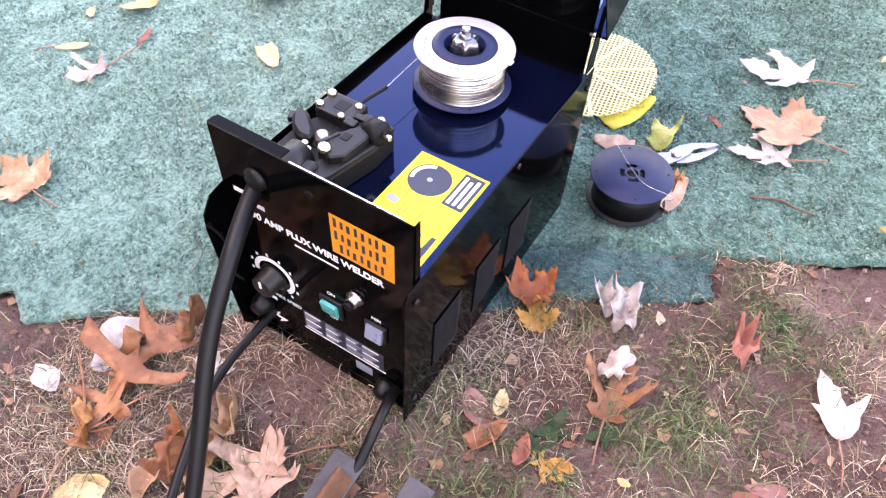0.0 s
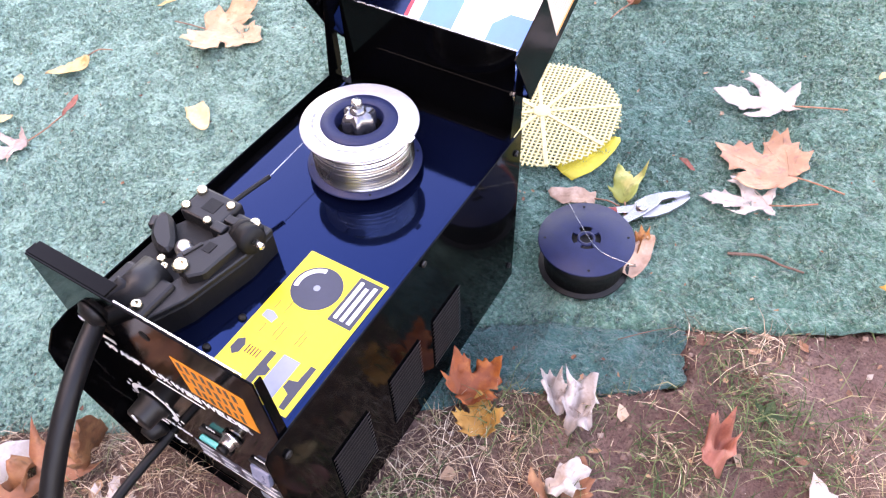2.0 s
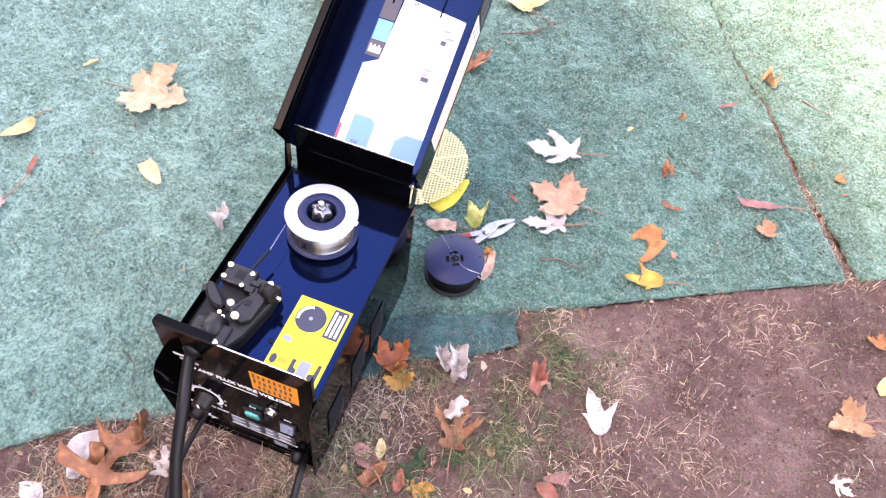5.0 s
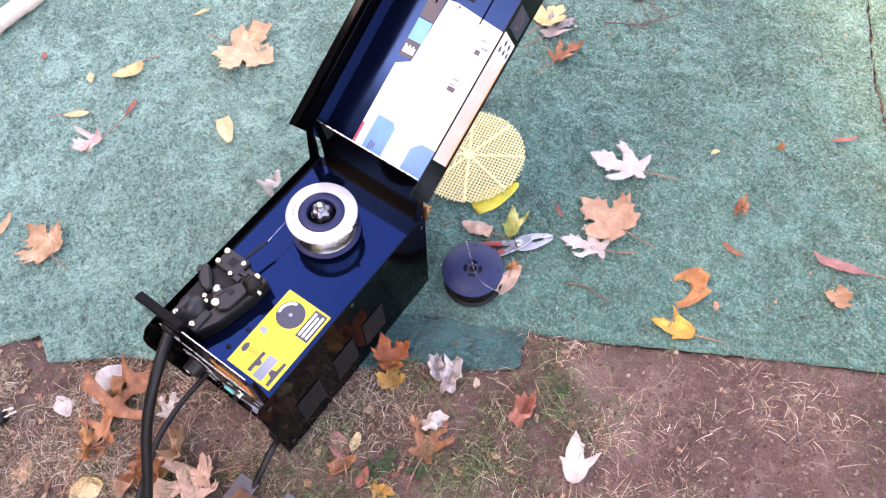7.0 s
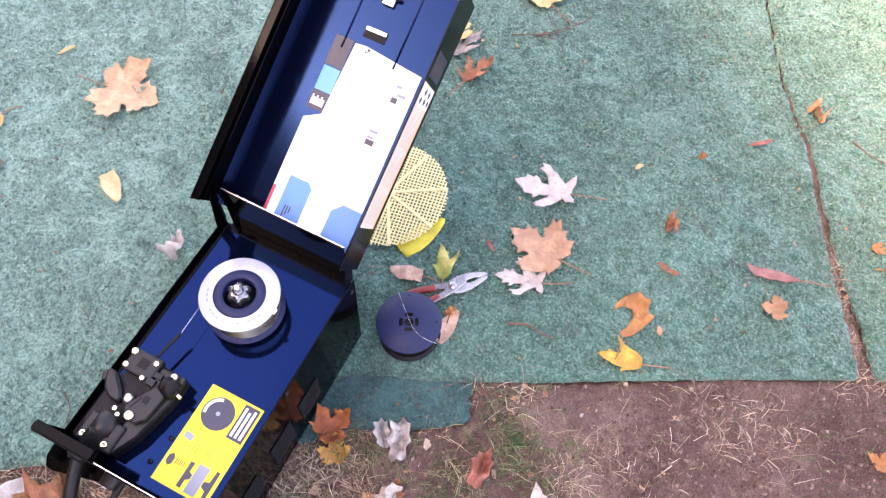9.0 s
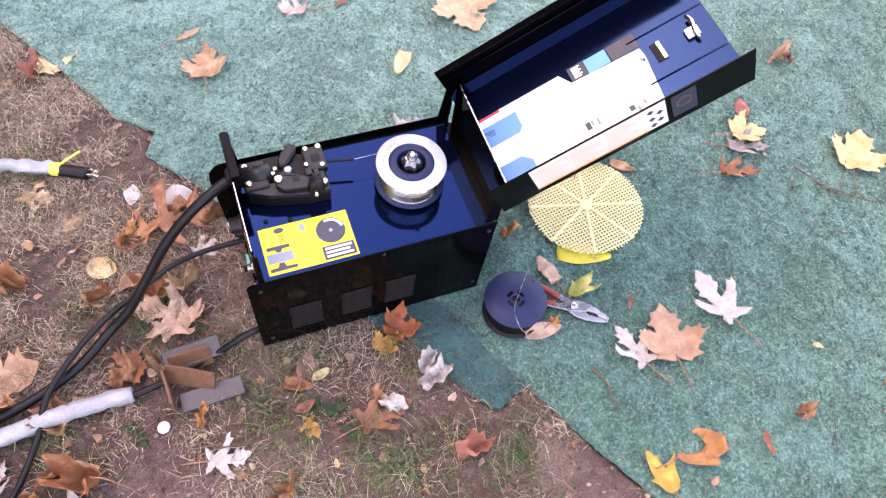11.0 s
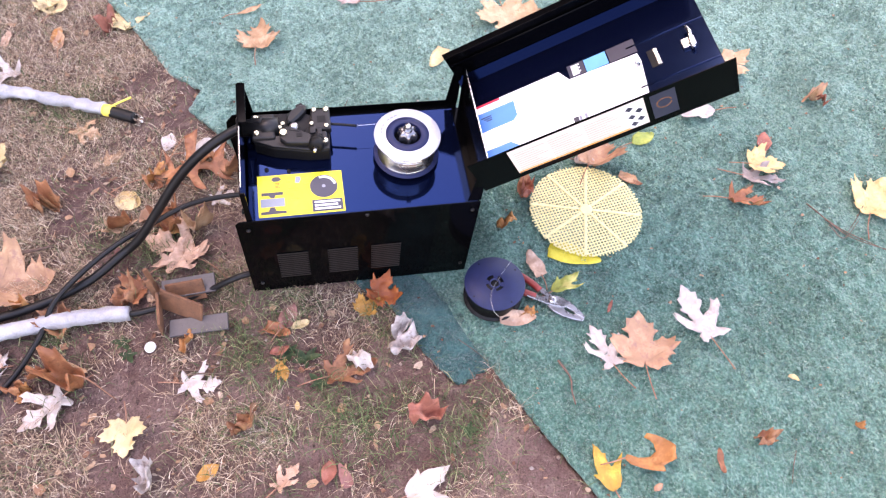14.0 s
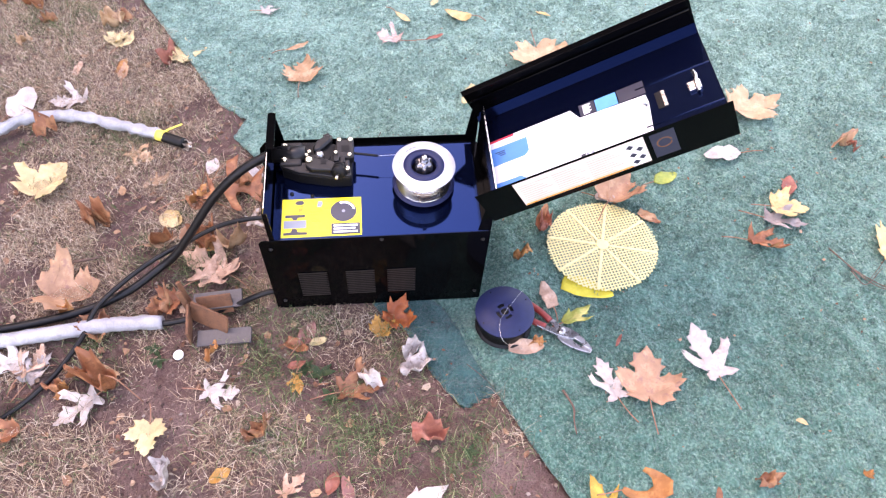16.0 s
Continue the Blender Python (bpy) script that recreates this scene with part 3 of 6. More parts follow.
def build_litter():
    """Small broken bits of dead leaf on the soil and a few on the carpet."""
    rs = np.random.RandomState(41)
    x, y = soil_spots(4600, 42, lambda a, b: (0.75 - 0.6 * bare(a, b)) * (1 - 0.75 * np.clip((a - 0.42) * 6, 0, 1)))
    cx, cy = rs.uniform(-1.1, 1.0, 1700), rs.uniform(-0.3, 1.6, 1700)
    on = on_carpet(cx, cy) & ~((cx > -0.15) & (cx < 0.12) & (cy > -0.05) & (cy < 0.38))
    n0 = len(x)
    z = np.r_[soil_height(x, y) + 0.004, carpet_height(cx[on], cy[on]) + 0.004]
    x, y = np.r_[x, cx[on]], np.r_[y, cy[on]]
    n = len(x)
    size = np.where(np.arange(n) < n0, 0.0025 + 0.009 * rs.rand(n) ** 2.5, 0.0010 + 0.0035 * rs.rand(n) ** 4)
    ang = np.arange(7) * 2 * np.pi / 7
    turn, squash = rs.rand(n) * 6.283, rs.uniform(0.35, 0.9, n)
    r = size[:, None] * rs.uniform(0.6, 1.2, (n, 7))
    u, v = r * np.cos(ang), r * np.sin(ang) * squash[:, None]
    c, s = np.cos(turn)[:, None], np.sin(turn)[:, None]
    ring = np.stack([x[:, None] + u * c - v * s, y[:, None] + u * s + v * c, z[:, None] + size[:, None] * rs.uniform(-0.15, 0.55, (n, 7))], 2)
    mid = np.stack([x, y, z], 1)[:, None]
    p = np.concatenate([ring, mid], 1).reshape(-1, 3)
    k = np.arange(n) * 8
    f = np.concatenate([np.c_[k + a, k + (a + 1) % 7, k + 7] for a in range(7)])
    ob = mesh_object("leaf_litter", p.tolist(), f.tolist(), LITTER)
    return tagged(ob, "broken brown bits of dead leaves on the ground", "leaf litter", kind="stuff")


build_ground()
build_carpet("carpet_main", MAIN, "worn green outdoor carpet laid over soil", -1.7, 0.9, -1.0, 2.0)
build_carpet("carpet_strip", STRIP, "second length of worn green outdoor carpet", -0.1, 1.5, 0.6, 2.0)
build_carpet("carpet_patch", PATCH, "darker bluish offcut of green carpet under the main piece", -0.02, 0.34, 0.08, 0.40, DARKTEAL, 0.008)
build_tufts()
build_tufts(PATCH, 19000, 0.0, 0.33, 0.09, 0.37, DARKTEALPILE)
build_grass()
build_crumbs()
build_litter()
# unseen wall added to cast the yard's shade and dim deck reflections
wall_bm = box(-16, 16, -0.15, 0.15, -0.3, 11.90, 0.01)
wall = part("wall_house", wall_bm, WALLM)
wall.matrix_world = pose(-5.0, -5.0, 0, 0, 0, -45)
tagged(wall, "unseen plain brown wall added to shade the yard", "wall", kind="structure")


# ---- the welder ----
XL, XR, YB = -0.129, 0.094, 0.387
UPRIGHT = pose(0, 0, 0, 90, 0, 0)


def on_front(x, z, y):
    """A frame on the front panel, facing out of it."""
    return pose(x, y, z, 90, 0, 0)


def screw(x, y, z, r, parent, m=None, material=None):
    bm = turned([(r, 0), (r, r * 0.45), (r * 0.8, r * 0.75), (r * 0.35, r * 0.75), (r * 0.3, r * 0.35)], seg=16, m=(m or Matrix.Translation((x, y, z))))
    return part("screw", bm, material or BRASS, parent)


def build_welder():
    w = empty("welder", SEAT, "glossy black portable wire welder with its lid open", "welder")
    top_f, top_r = 0.086, 0.097
    # side panels: rise a little past the deck, stand past the front panel
    for x0, x1 in ((XL, XL + 0.0016), (XR - 0.0016, XR)):
        out = [(-0.006, BASE), (YB, BASE), (YB, 0.012), (0.0, 0.012), (-0.006, 0.004)]
        if x0 == XL:
            out = [(-0.010, BASE + 0.02), (0.002, BASE), (YB, BASE), (YB, 0.012), (0.014, 0.012), (-0.006, 0.008), (-0.018, -0.008), (-0.020, -0.03)]
        m = Matrix(((0, 0, 1, x0), (1, 0, 0, 0), (0, 1, 0, 0), (0, 0, 0, 1)))
        part("side_panel", slab(out, m, x1 - x0, bevel=0.0005), BLACK, w)
    part("bottom_plate", box(XL + 0.002, XR - 0.002, 0.014, YB - 0.002, BASE + 0.001, BASE + 0.004), BLACK, w)
    part("deck", box(XL + 0.002, XR - 0.002, 0.016, YB - 0.002, -0.0025, 0.0), DECK, w, "glossy black deck plate with sky blue tinted in")
    part("deck_lip", box(XR - 0.010, XR - 0.0018, 0.016, YB - 0.003, 0.0, 0.0012, 0.0004), DECK, w)
    part("deck_lip", box(XL + 0.0018, XL + 0.010, 0.016, YB - 0.003, 0.0, 0.0012, 0.0004), BLACK, w)
    # front panel with folded flanges
    part("front_panel", box(XL + 0.003, XR - 0.003, 0.012, 0.0136, BASE + 0.006, top_f, 0.0004), BLACK, w)
    part("panel_flange", box(XL + 0.003, XL + 0.085, 0.0138, 0.026, top_f - 0.0016, top_f, 0.0004), BLACK, w)
    # steel strip put in for the sky's glint along the black fold
    part("panel_flange", box(XL + 0.093, XR - 0.014, 0.0138, 0.0152, top_f - 0.0012, top_f, 0.0003), STEEL, w, "steel strip for the sky glint on the panel fold")
    part("panel_foot", box(XL + 0.003, XR - 0.003, 0.006, 0.0118, BASE + 0.004, BASE + 0.0058, 0.0003), BLACK, w)
    for x, low, high in ((XL + 0.0018, 0.018, 0.009), (XR - 0.0034, 0.008, 0.006)):
        m = Matrix(((0, 0, 1, x), (1, 0, 0, 0.0138), (0, 1, 0, 0), (0, 0, 0, 1)))
        part("panel_gusset", slab([(0, 0.0005), (low, 0.0005), (high, top_f), (0, top_f)], m, 0.0015), BLACK, w)
    # rear panel with folded flanges
    part("rear_panel", box(XL + 0.012, XR - 0.012, YB + 0.0005, YB + 0.0020, BASE + 0.002, top_r, 0.0004), BLACK, w)
    part("rear_flange", box(XL + 0.012, XR - 0.012, YB + 0.0022, YB + 0.0042, top_r - 0.0010, top_r, 0.0003), STEEL, w, "thin bright top edge of the rear panel")
    part("rear_strip", box(XL + 0.012, XR - 0.012, YB - 0.012, YB + 0.0003, 0.0012, 0.0026, 0.0003), BLACK, w)
    for x in (XL + 0.0018, XR - 0.0034):
        m = Matrix(((0, 0, 1, x), (1, 0, 0, YB - 0.022), (0, 1, 0, 0), (0, 0, 0, 1)))
        part("rear_gusset", slab([(0, 0.0135), (0.022, 0.0135), (0.022, 0.096), (0.010, 0.096)], m, 0.0015), BLACK, w)
    # louvres of the side panel
    for k, y0 in enumerate((0.045, 0.130, 0.205)):
        lv = part("louvre_panel", box(XR + 0.0001, XR + 0.0003, y0 + 0.005, y0 + 0.051, -0.172, -0.098), SLAT, w)
        n = 13
        slat = box(-0.0002, 0.0002, -0.026, 0.026, -0.0026, 0.0026)
        me = bpy.data.meshes.new("slat")
        slat.to_mesh(me)
        slat.free()
        me.materials.append(SLAT)
        for i in range(n):
            s = new("slat", me)
            s.parent = lv
            s.matrix_local = pose(XR + 0.0010, y0 + 0.028, -0.174 + i * 0.0065, 0, 14, 0)
    for y, z in ((0.012, -0.012), (0.20, 0.004), (0.375, -0.01), (0.012, -0.19), (0.375, -0.19)):
        screw(0, 0, 0, 0.0035, w, pose(XR, y, z, 0, 90, 0), PLASTIC)

    # front panel: dial, switches, print
    F = 0.0119
    dial = part("dial", turned([(0.017, 0), (0.017, 0.004), (0.0145, 0.006), (0.0135, 0.020), (0.012, 0.0215), (0.001, 0.0215)], seg=28, m=on_front(-0.083, -0.103, F)), PLASTIC, w, "ribbed black dial knob")
    part("pointer", box(-0.0842, -0.0818, F - 0.0228, F - 0.0212, -0.101, -0.091), WHITE, dial)
    part("dial_scale", slab(arc_band(0, 0, 0.021, 0.027, -50, 190), on_front(-0.083, -0.103, F), 0.0002), WHITE, w, "white printed dial scale")
    for k in range(9):
        a = radians(-50 + 30 * k)
        m = on_front(-0.083 + 0.031 * math.cos(a), -0.103 + 0.031 * math.sin(a), F)
        part("dial_mark", slab(rect(-0.0014, 0.0014, -0.002, 0.002), m, 0.0002), WHITE, w)
    sw = part("rocker_switch", box(-0.020, 0.008, F - 0.003, F + 0.0002, -0.112, -0.084, 0.0008), PLASTIC, w)
    part("rocker", box(-0.016, 0.004, F - 0.007, F - 0.002, -0.108, -0.088, 0.001, turn=pose(0, 0, 0, 10)), TEAL, sw, "teal rocker of the power switch")
    sw = part("range_switch", box(0.036, 0.062, F - 0.003, F + 0.0002, -0.110, -0.084, 0.0008), PLASTIC, w)
    part("rocker", box(0.039, 0.059, F - 0.007, F - 0.002, -0.107, -0.087, 0.001, turn=pose(0, 0, 0, -10)), GREYSW, sw, "blue-grey rocker of the range switch")
    br = part("reset_button", turned([(0.0095, 0), (0.0095, 0.003), (0.007, 0.004), (0.007, 0.009), (0.006, 0.010)], seg=20, m=on_front(0.026, -0.058, F)), CHROME, w, "chrome collar with black reset button")
    part("button_cap", turned([(0.0052, 0.0098), (0.0052, 0.014), (0.004, 0.015)], seg=16, m=on_front(0.026, -0.058, F)), DULL, br)
    lettering("90 AMP FLUX WIRE WELDER", 0.0122, on_front(-0.018, -0.013, F - 0.0002), WHITE, w, "title_lettering", bold=0.0004)
    part("printed_line", slab(rect(-0.026, 0.026, -0.0012, 0.0012), on_front(-0.018, -0.026, F), 0.0002), WHITE, w)
    lettering("ON", 0.0065, on_front(-0.006, -0.078, F - 0.0002), WHITE, w)
    lettering("OFF", 0.0065, on_front(-0.006, -0.119, F - 0.0002), WHITE, w)
    lettering("MIN", 0.0065, on_front(0.049, -0.078, F - 0.0002), WHITE, w)
    lettering("MAX", 0.0065, on_front(0.049, -0.117, F - 0.0002), WHITE, w)
    lettering("WIRE SPEED", 0.0075, on_front(-0.072, -0.140, F - 0.0002), WHITE, w)
    plate = part("brand_plate", slab(rect(0.004, 0.072, -0.002, 0.050), on_front(0, 0, F), 0.0003), ORANGE, w, "orange printed plate with dark bars")
    for i, z0 in enumerate((0.035, 0.0185, 0.002)):
        x = 0.008 + 0.005 * (i == 2)
        for k, wide in enumerate((0.0062, 0.0052, 0.0070, 0.0058, 0.0066, 0.0054, 0.0060, 0.0064)):
            if x + wide > 0.069:
                break
            part("print_bar", slab(rect(x, x + wide * 0.52, z0 + 0.0012 * (k % 2), z0 + 0.0115 - 0.0010 * (k % 3)), on_front(0, 0, F - 0.0003), 0.0002), INK, plate)
            x += wide + 0.0014
    card = part("rating_print", slab(rect(-0.050, 0.056, -0.172, -0.140), on_front(0, 0, F), 0.0002), INK, w, "dark rating table with pale print lines")
    for r in range(7):
        for c in range(4):
            x = -0.048 + c * 0.0255 + 0.002 * ((r * 3 + c) % 3)
            part("print_line", slab(rect(x, x + 0.021 - 0.004 * ((r + 2 * c) % 3), -0.1450 - r * 0.0042, -0.1428 - r * 0.0042), on_front(0, 0, F - 0.0002), 0.0002), GREYINK if (r + c) % 3 else WHITE, card)
    part("print_frame", slab(rect(-0.052, 0.058, -0.1755, -0.1735), on_front(0, 0, F), 0.0002), WHITE, w)
    part("bolt_sign", slab([(-0.105, -0.188), (-0.088, -0.176), (-0.092, -0.185), (-0.078, -0.186), (-0.092, -0.197), (-0.088, -0.189)], on_front(0, 0, F), 0.0002), WHITE, w)
    part("corner_print", slab(rect(0.018, 0.040, -0.198, -0.183), on_front(0, 0, F), 0.0002), GREYINK, w)
    for x, z, ln in ((-0.112, 0.014, 0.022), (-0.104, 0.004, 0.028), (-0.118, -0.150, 0.03)):
        part("print_line", slab(rect(x, x + ln, z - 0.0028, z + 0.0028), on_front(0, 0, F), 0.0002), WHITE, w)
    part("cable_grommet", turned([(0.0125, 0), (0.0125, 0.002), (0.010, 0.004), (0.0085, 0.006)], seg=24, m=on_front(-0.078, 0.044, F)), RUBBER, w)
    part("strain_relief", turned([(0.013, 0), (0.013, 0.006), (0.010, 0.013), (0.0075, 0.018)], seg=18, m=on_front(-0.108, -0.168, F)), RUBBER, w)
    part("strain_relief", turned([(0.012, 0), (0.012, 0.006), (0.009, 0.013), (0.0065, 0.018)], seg=18, m=on_front(0.060, -0.196, F)), RUBBER, w)
    part("panel_hole", turned([(0.005, 0), (0.005, 0.0004)], seg=14, m=on_front(-0.016, 0.060, F)), DULL, w)

    # wire drive on the deck
    d = part("wire_drive", slab([(-0.101, 0.030), (-0.050, 0.030), (-0.036, 0.060), (-0.024, 0.118), (-0.024, 0.152), (-0.088, 0.156), (-0.110, 0.110), (-0.110, 0.055)], Matrix.Identity(4), 0.026, bevel=0.002), DULL, w, "black plastic wire drive with many screws")
    part("inlet_guide", turned([(0.013, 0), (0.0125, 0.03), (0.016, 0.034), (0.016, 0.060)], seg=22, m=pose(-0.077, 0.012, 0.030, -90, 0, 0)), PLASTIC, d)
    part("clamp_block", box(-0.102, -0.050, 0.028, 0.066, 0.024, 0.036, 0.003), PLASTIC, d)
    part("pressure_arm", slab([(-0.068, 0.087), (-0.062, 0.078), (-0.044, 0.073), (-0.034, 0.083), (-0.030, 0.124), (-0.044, 0.130), (-0.052, 0.118), (-0.060, 0.104)], pose(0, 0, 0.025), 0.016, bevel=0.0016), PLASTIC, d)
    part("roller_cover", slab([(-0.119, 0.120), (-0.116, 0.106), (-0.106, 0.093), (-0.094, 0.086), (-0.082, 0.085), (-0.078, 0.091), (-0.084, 0.100), (-0.094, 0.109), (-0.106, 0.119)], pose(0, 0, 0.022), 0.0155, bevel=0.0035), PLASTIC, d)
    # raised black plates for the recesses, their shade put into the colour
    part("gear_well", slab(disc(-0.074, 0.102, 0.014, 24), pose(0, 0, 0.0262), 0.0015), DULL, d)
    part("block_window", box(-0.088, -0.074, 0.136, 0.150, 0.0375, 0.0384), DULL, d)
    part("block_window", box(-0.052, -0.044, 0.100, 0.110, 0.0408, 0.0416), DULL, d)
    part("arm_rib", box(-0.0600, -0.0570, 0.088, 0.106, 0.0405, 0.0425, 0.0006, turn=pose(0, 0, 0, 0, 0, -18)), PLASTIC, d)
    part("hinge_lug", box(-0.066, -0.052, 0.122, 0.132, 0.026, 0.0395, 0.0015), PLASTIC, d)
    part("hinge_lug", box(-0.060, -0.048, 0.134, 0.142, 0.034, 0.0400, 0.0012), PLASTIC, d)
    part("lever_tip", box(-0.123, -0.110, 0.104, 0.116, 0.026, 0.033, 0.0015, turn=pose(0, 0, 0, 0, 0, 25)), PLASTIC, d)
    part("side_wall", slab([(-0.050, 0.030), (-0.036, 0.060), (-0.024, 0.118), (-0.024, 0.152), (-0.040, 0.152), (-0.046, 0.112), (-0.060, 0.060)], pose(0, 0, 0.0255), 0.006, bevel=0.001), PLASTIC, d)
    part("drive_roller", turned([(0.0075, 0), (0.0075, 0.009), (0.0060, 0.0095), (0.0060, 0.012), (0.0030, 0.0125)], seg=22, m=pose(-0.071, 0.097, 0.0277)), CHROME, d)
    part("guide_block", box(-0.104, -0.060, 0.126, 0.158, 0.024, 0.038, 0.0025), PLASTIC, d)
    part("guide_block", box(-0.058, -0.030, 0.120, 0.150, 0.024, 0.036, 0.0025), PLASTIC, d)
    kn = part("tension_knob", turned([(0.0085, 0), (0.0125, 0.001), (0.0130, 0.006), (0.0118, 0.007), (0.0130, 0.008), (0.0130, 0.018), (0.0112, 0.021), (0.004, 0.0215)], seg=14, m=pose(-0.042, 0.134, 0.034, 0, 78, -14)), DULL, d, "knurled black tension knob")
    part("spring_pin", turned([(0.0032, 0), (0.0032, 0.009), (0.002, 0.010)], seg=12, m=pose(-0.0205, 0.129, 0.0385, 0, 78, -14)), STEEL, kn)
    part("inlet_tube", tube([(-0.075, 0.156, 0.031), (-0.071, 0.180, 0.031), (-0.067, 0.200, 0.031)], 0.0022, 10, 4), DULL, d)
    for x, y, z, r in ((-0.101, 0.152, 0.038, 0.0048), (-0.101, 0.132, 0.038, 0.0042), (-0.066, 0.150, 0.038, 0.0040), (-0.036, 0.146, 0.036, 0.0048), (-0.070, 0.126, 0.041, 0.0036), (-0.054, 0.079, 0.041, 0.0066),
                       (-0.078, 0.079, 0.036, 0.0036), (-0.070, 0.074, 0.036, 0.0036), (-0.093, 0.036, 0.036, 0.0048), (-0.061, 0.036, 0.036, 0.0048)):
        screw(x, y, z, r, d)
    for x, y in ((-0.012, 0.046), (-0.006, 0.082)):
        part("stud", turned([(0.0034, 0), (0.0034, 0.002), (0.002, 0.003)], seg=12, m=pose(x, y, 0)), DULL, w)

    # yellow chart on the deck
    chart = part("deck_sticker", slab(rect(0.0, 0.081, 0.030, 0.167), Matrix.Identity(4), 0.0005), YELLOW, w, "bright yellow sticker with a threading chart")

    def ink(name, outline, material=INK, lift=0.0005, depth=0.0002):
        return part(name, slab(outline, pose(0, 0, lift), depth), material, chart)

    ink("wheel_print", disc(0.029, 0.136, 0.0225, 40))
    ink("wheel_arc", arc_band(0.029, 0.136, 0.0165, 0.0205, 100, 200, 16), WHITE, 0.0007)
    ink("wheel_hub", disc(0.029, 0.136, 0.003, 14), GREYINK, 0.0007)
    block = ink("caption_block", rect(0.055, 0.078, 0.115, 0.164))
    for k in range(3):
        part("caption_bar", slab(rect(0.058 + k * 0.0065, 0.0615 + k * 0.0065, 0.119, 0.160 - 0.004 * (k == 1)), pose(0, 0, 0.0007), 0.0002), WHITE, chart)
    ink("gun_print", rect(0.046, 0.062, 0.034, 0.072), GREYINK)
    ink("rail_print", [(0.034, 0.036), (0.040, 0.036), (0.040, 0.047), (0.045, 0.050), (0.045, 0.056), (0.040, 0.058), (0.040, 0.070), (0.034, 0.070)])
    ink("rail_print", [(0.076, 0.034), (0.071, 0.034), (0.070, 0.046), (0.063, 0.049), (0.063, 0.056), (0.070, 0.058), (0.071, 0.074), (0.076, 0.074)])
    ink("knob_print", [(0.004, 0.056), (0.009, 0.052), (0.013, 0.056), (0.013, 0.064), (0.009, 0.069), (0.004, 0.065)])
    for k in range(5):
        ink("spring_print", rect(0.016 + k * 0.0028, 0.0172 + k * 0.0028, 0.058, 0.066), RUST)
    ink("clip_print", [(0.006, 0.092), (0.018, 0.090), (0.019, 0.097), (0.012, 0.100), (0.006, 0.099)], GREYINK)
    for x, y0, y1 in ((0.010, 0.102, 0.112), (0.014, 0.078, 0.088), (0.020, 0.104, 0.116), (0.026, 0.080, 0.096), (0.031, 0.078, 0.094), (0.047, 0.082, 0.098), (0.051, 0.082, 0.094)):
        ink("caption_line", rect(x, x + 0.0008, y0, y1), RUST)

    # the open lid: a shallow tray with chamfered long edges
    lid = part("lid", bmesh.new(), LIDBLACK, w, "open glossy lid seen from inside")
    lid.matrix_local = pose(0, 0.388, 0.050, math.degrees(0.5196), 0, 0)
    LX0, LX1, LL, LD = -0.132, 0.100, 0.3965, 0.078
    bm = bmesh.new()
    th = 0.0014
    outer = [(LX0, LD), (LX0, 0.014), (LX0 + 0.012, 0.0), (LX1, 0.0), (LX1, LD)]
    inner = [(LX0 + th, LD), (LX0 + th, 0.0146), (LX0 + 0.0126, th), (LX1 - th, th), (LX1 - th, LD)]
    loop = outer + inner[::-1]
    rings = []
    for y in (0.0, LL):
        rings.append([bm.verts.new((x, y, z)) for x, z in loop])
    n = len(loop)
    for k in range(n):
        bm.faces.new((rings[0][k], rings[0][(k + 1) % n], rings[1][(k + 1) % n], rings[1][k]))
    for ring in rings:
        for k in range(4):
            bm.faces.new((ring[k], ring[k + 1], ring[n - 2 - k], ring[n - 1 - k]))
    bmesh.ops.recalc_face_normals(bm, faces=bm.faces[:])
    bm.to_mesh(lid.data)
    bm.free()
    ch = bmesh.new()
    quad = [(LX0 + 0.0020, 0.0152), (LX0 + 0.0131, 0.0022), (LX0 + 0.0135, 0.0026), (LX0 + 0.0024, 0.0156)]
    ends = [[ch.verts.new((x, y, z)) for x, z in quad] for y in (0.001, LL - 0.001)]
    for k in range(4):
        ch.faces.new((ends[0][k], ends[0][(k + 1) % 4], ends[1][(k + 1) % 4], ends[1][k]))
    bmesh.ops.recalc_face_normals(ch, faces=ch.faces[:])
    part("lid_chamfer", ch, LIDEDGE, lid, "glossy black sloping edge with dimmed sky tint")
    part("lid_fold", box(LX0 + 0.0016, LX0 + 0.012, 0.002, LL - 0.002, LD - 0.0016, LD, 0.0004), BLACK, lid)
    part("lid_rib", tube([(LX0 + 0.0040, 0.004, 0.050), (LX0 + 0.0040, LL - 0.004, 0.050)], 0.0022, 10, 2), BLACK, lid)
    part("lid_floor", box(LX0 + 0.0145, LX1 - 0.0018, 0.001, LL - 0.001, th + 0.0002, th + 0.0012), LIDSKY, lid, "glossy black inner face of the lid with sky blue tinted in")
    for x in (-0.052, 0.030):
        part("lid_ridge", tube([(x, 0.275, th + 0.0012), (x, LL - 0.002, th + 0.0012)], 0.0016, 8, 2), LIDSKY, lid)
    zf = th + 0.0012

    def print_on(name, outline, material, lift=0.0, parent=None, label=""):
        return part(name, slab(outline, pose(0.015, 0, zf + lift), 0.0003), material, parent or lid, label)

    sheet = print_on("lid_sticker", [(-0.078, 0.004), (0.060, 0.004), (0.058, 0.280), (-0.034, 0.290), (-0.050, 0.288), (-0.055, 0.178), (-0.078, 0.165)], PAPER, 0.0, None, "large white instruction sticker with blue panels")
    print_on("red_margin", rect(-0.0778, -0.0735, 0.005, 0.060), REDP, 0.0003)
    print_on("blue_panel", [(-0.060, 0.006), (-0.022, 0.006), (-0.022, 0.074), (-0.030, 0.082), (-0.060, 0.082)], BLUEP, 0.0003)
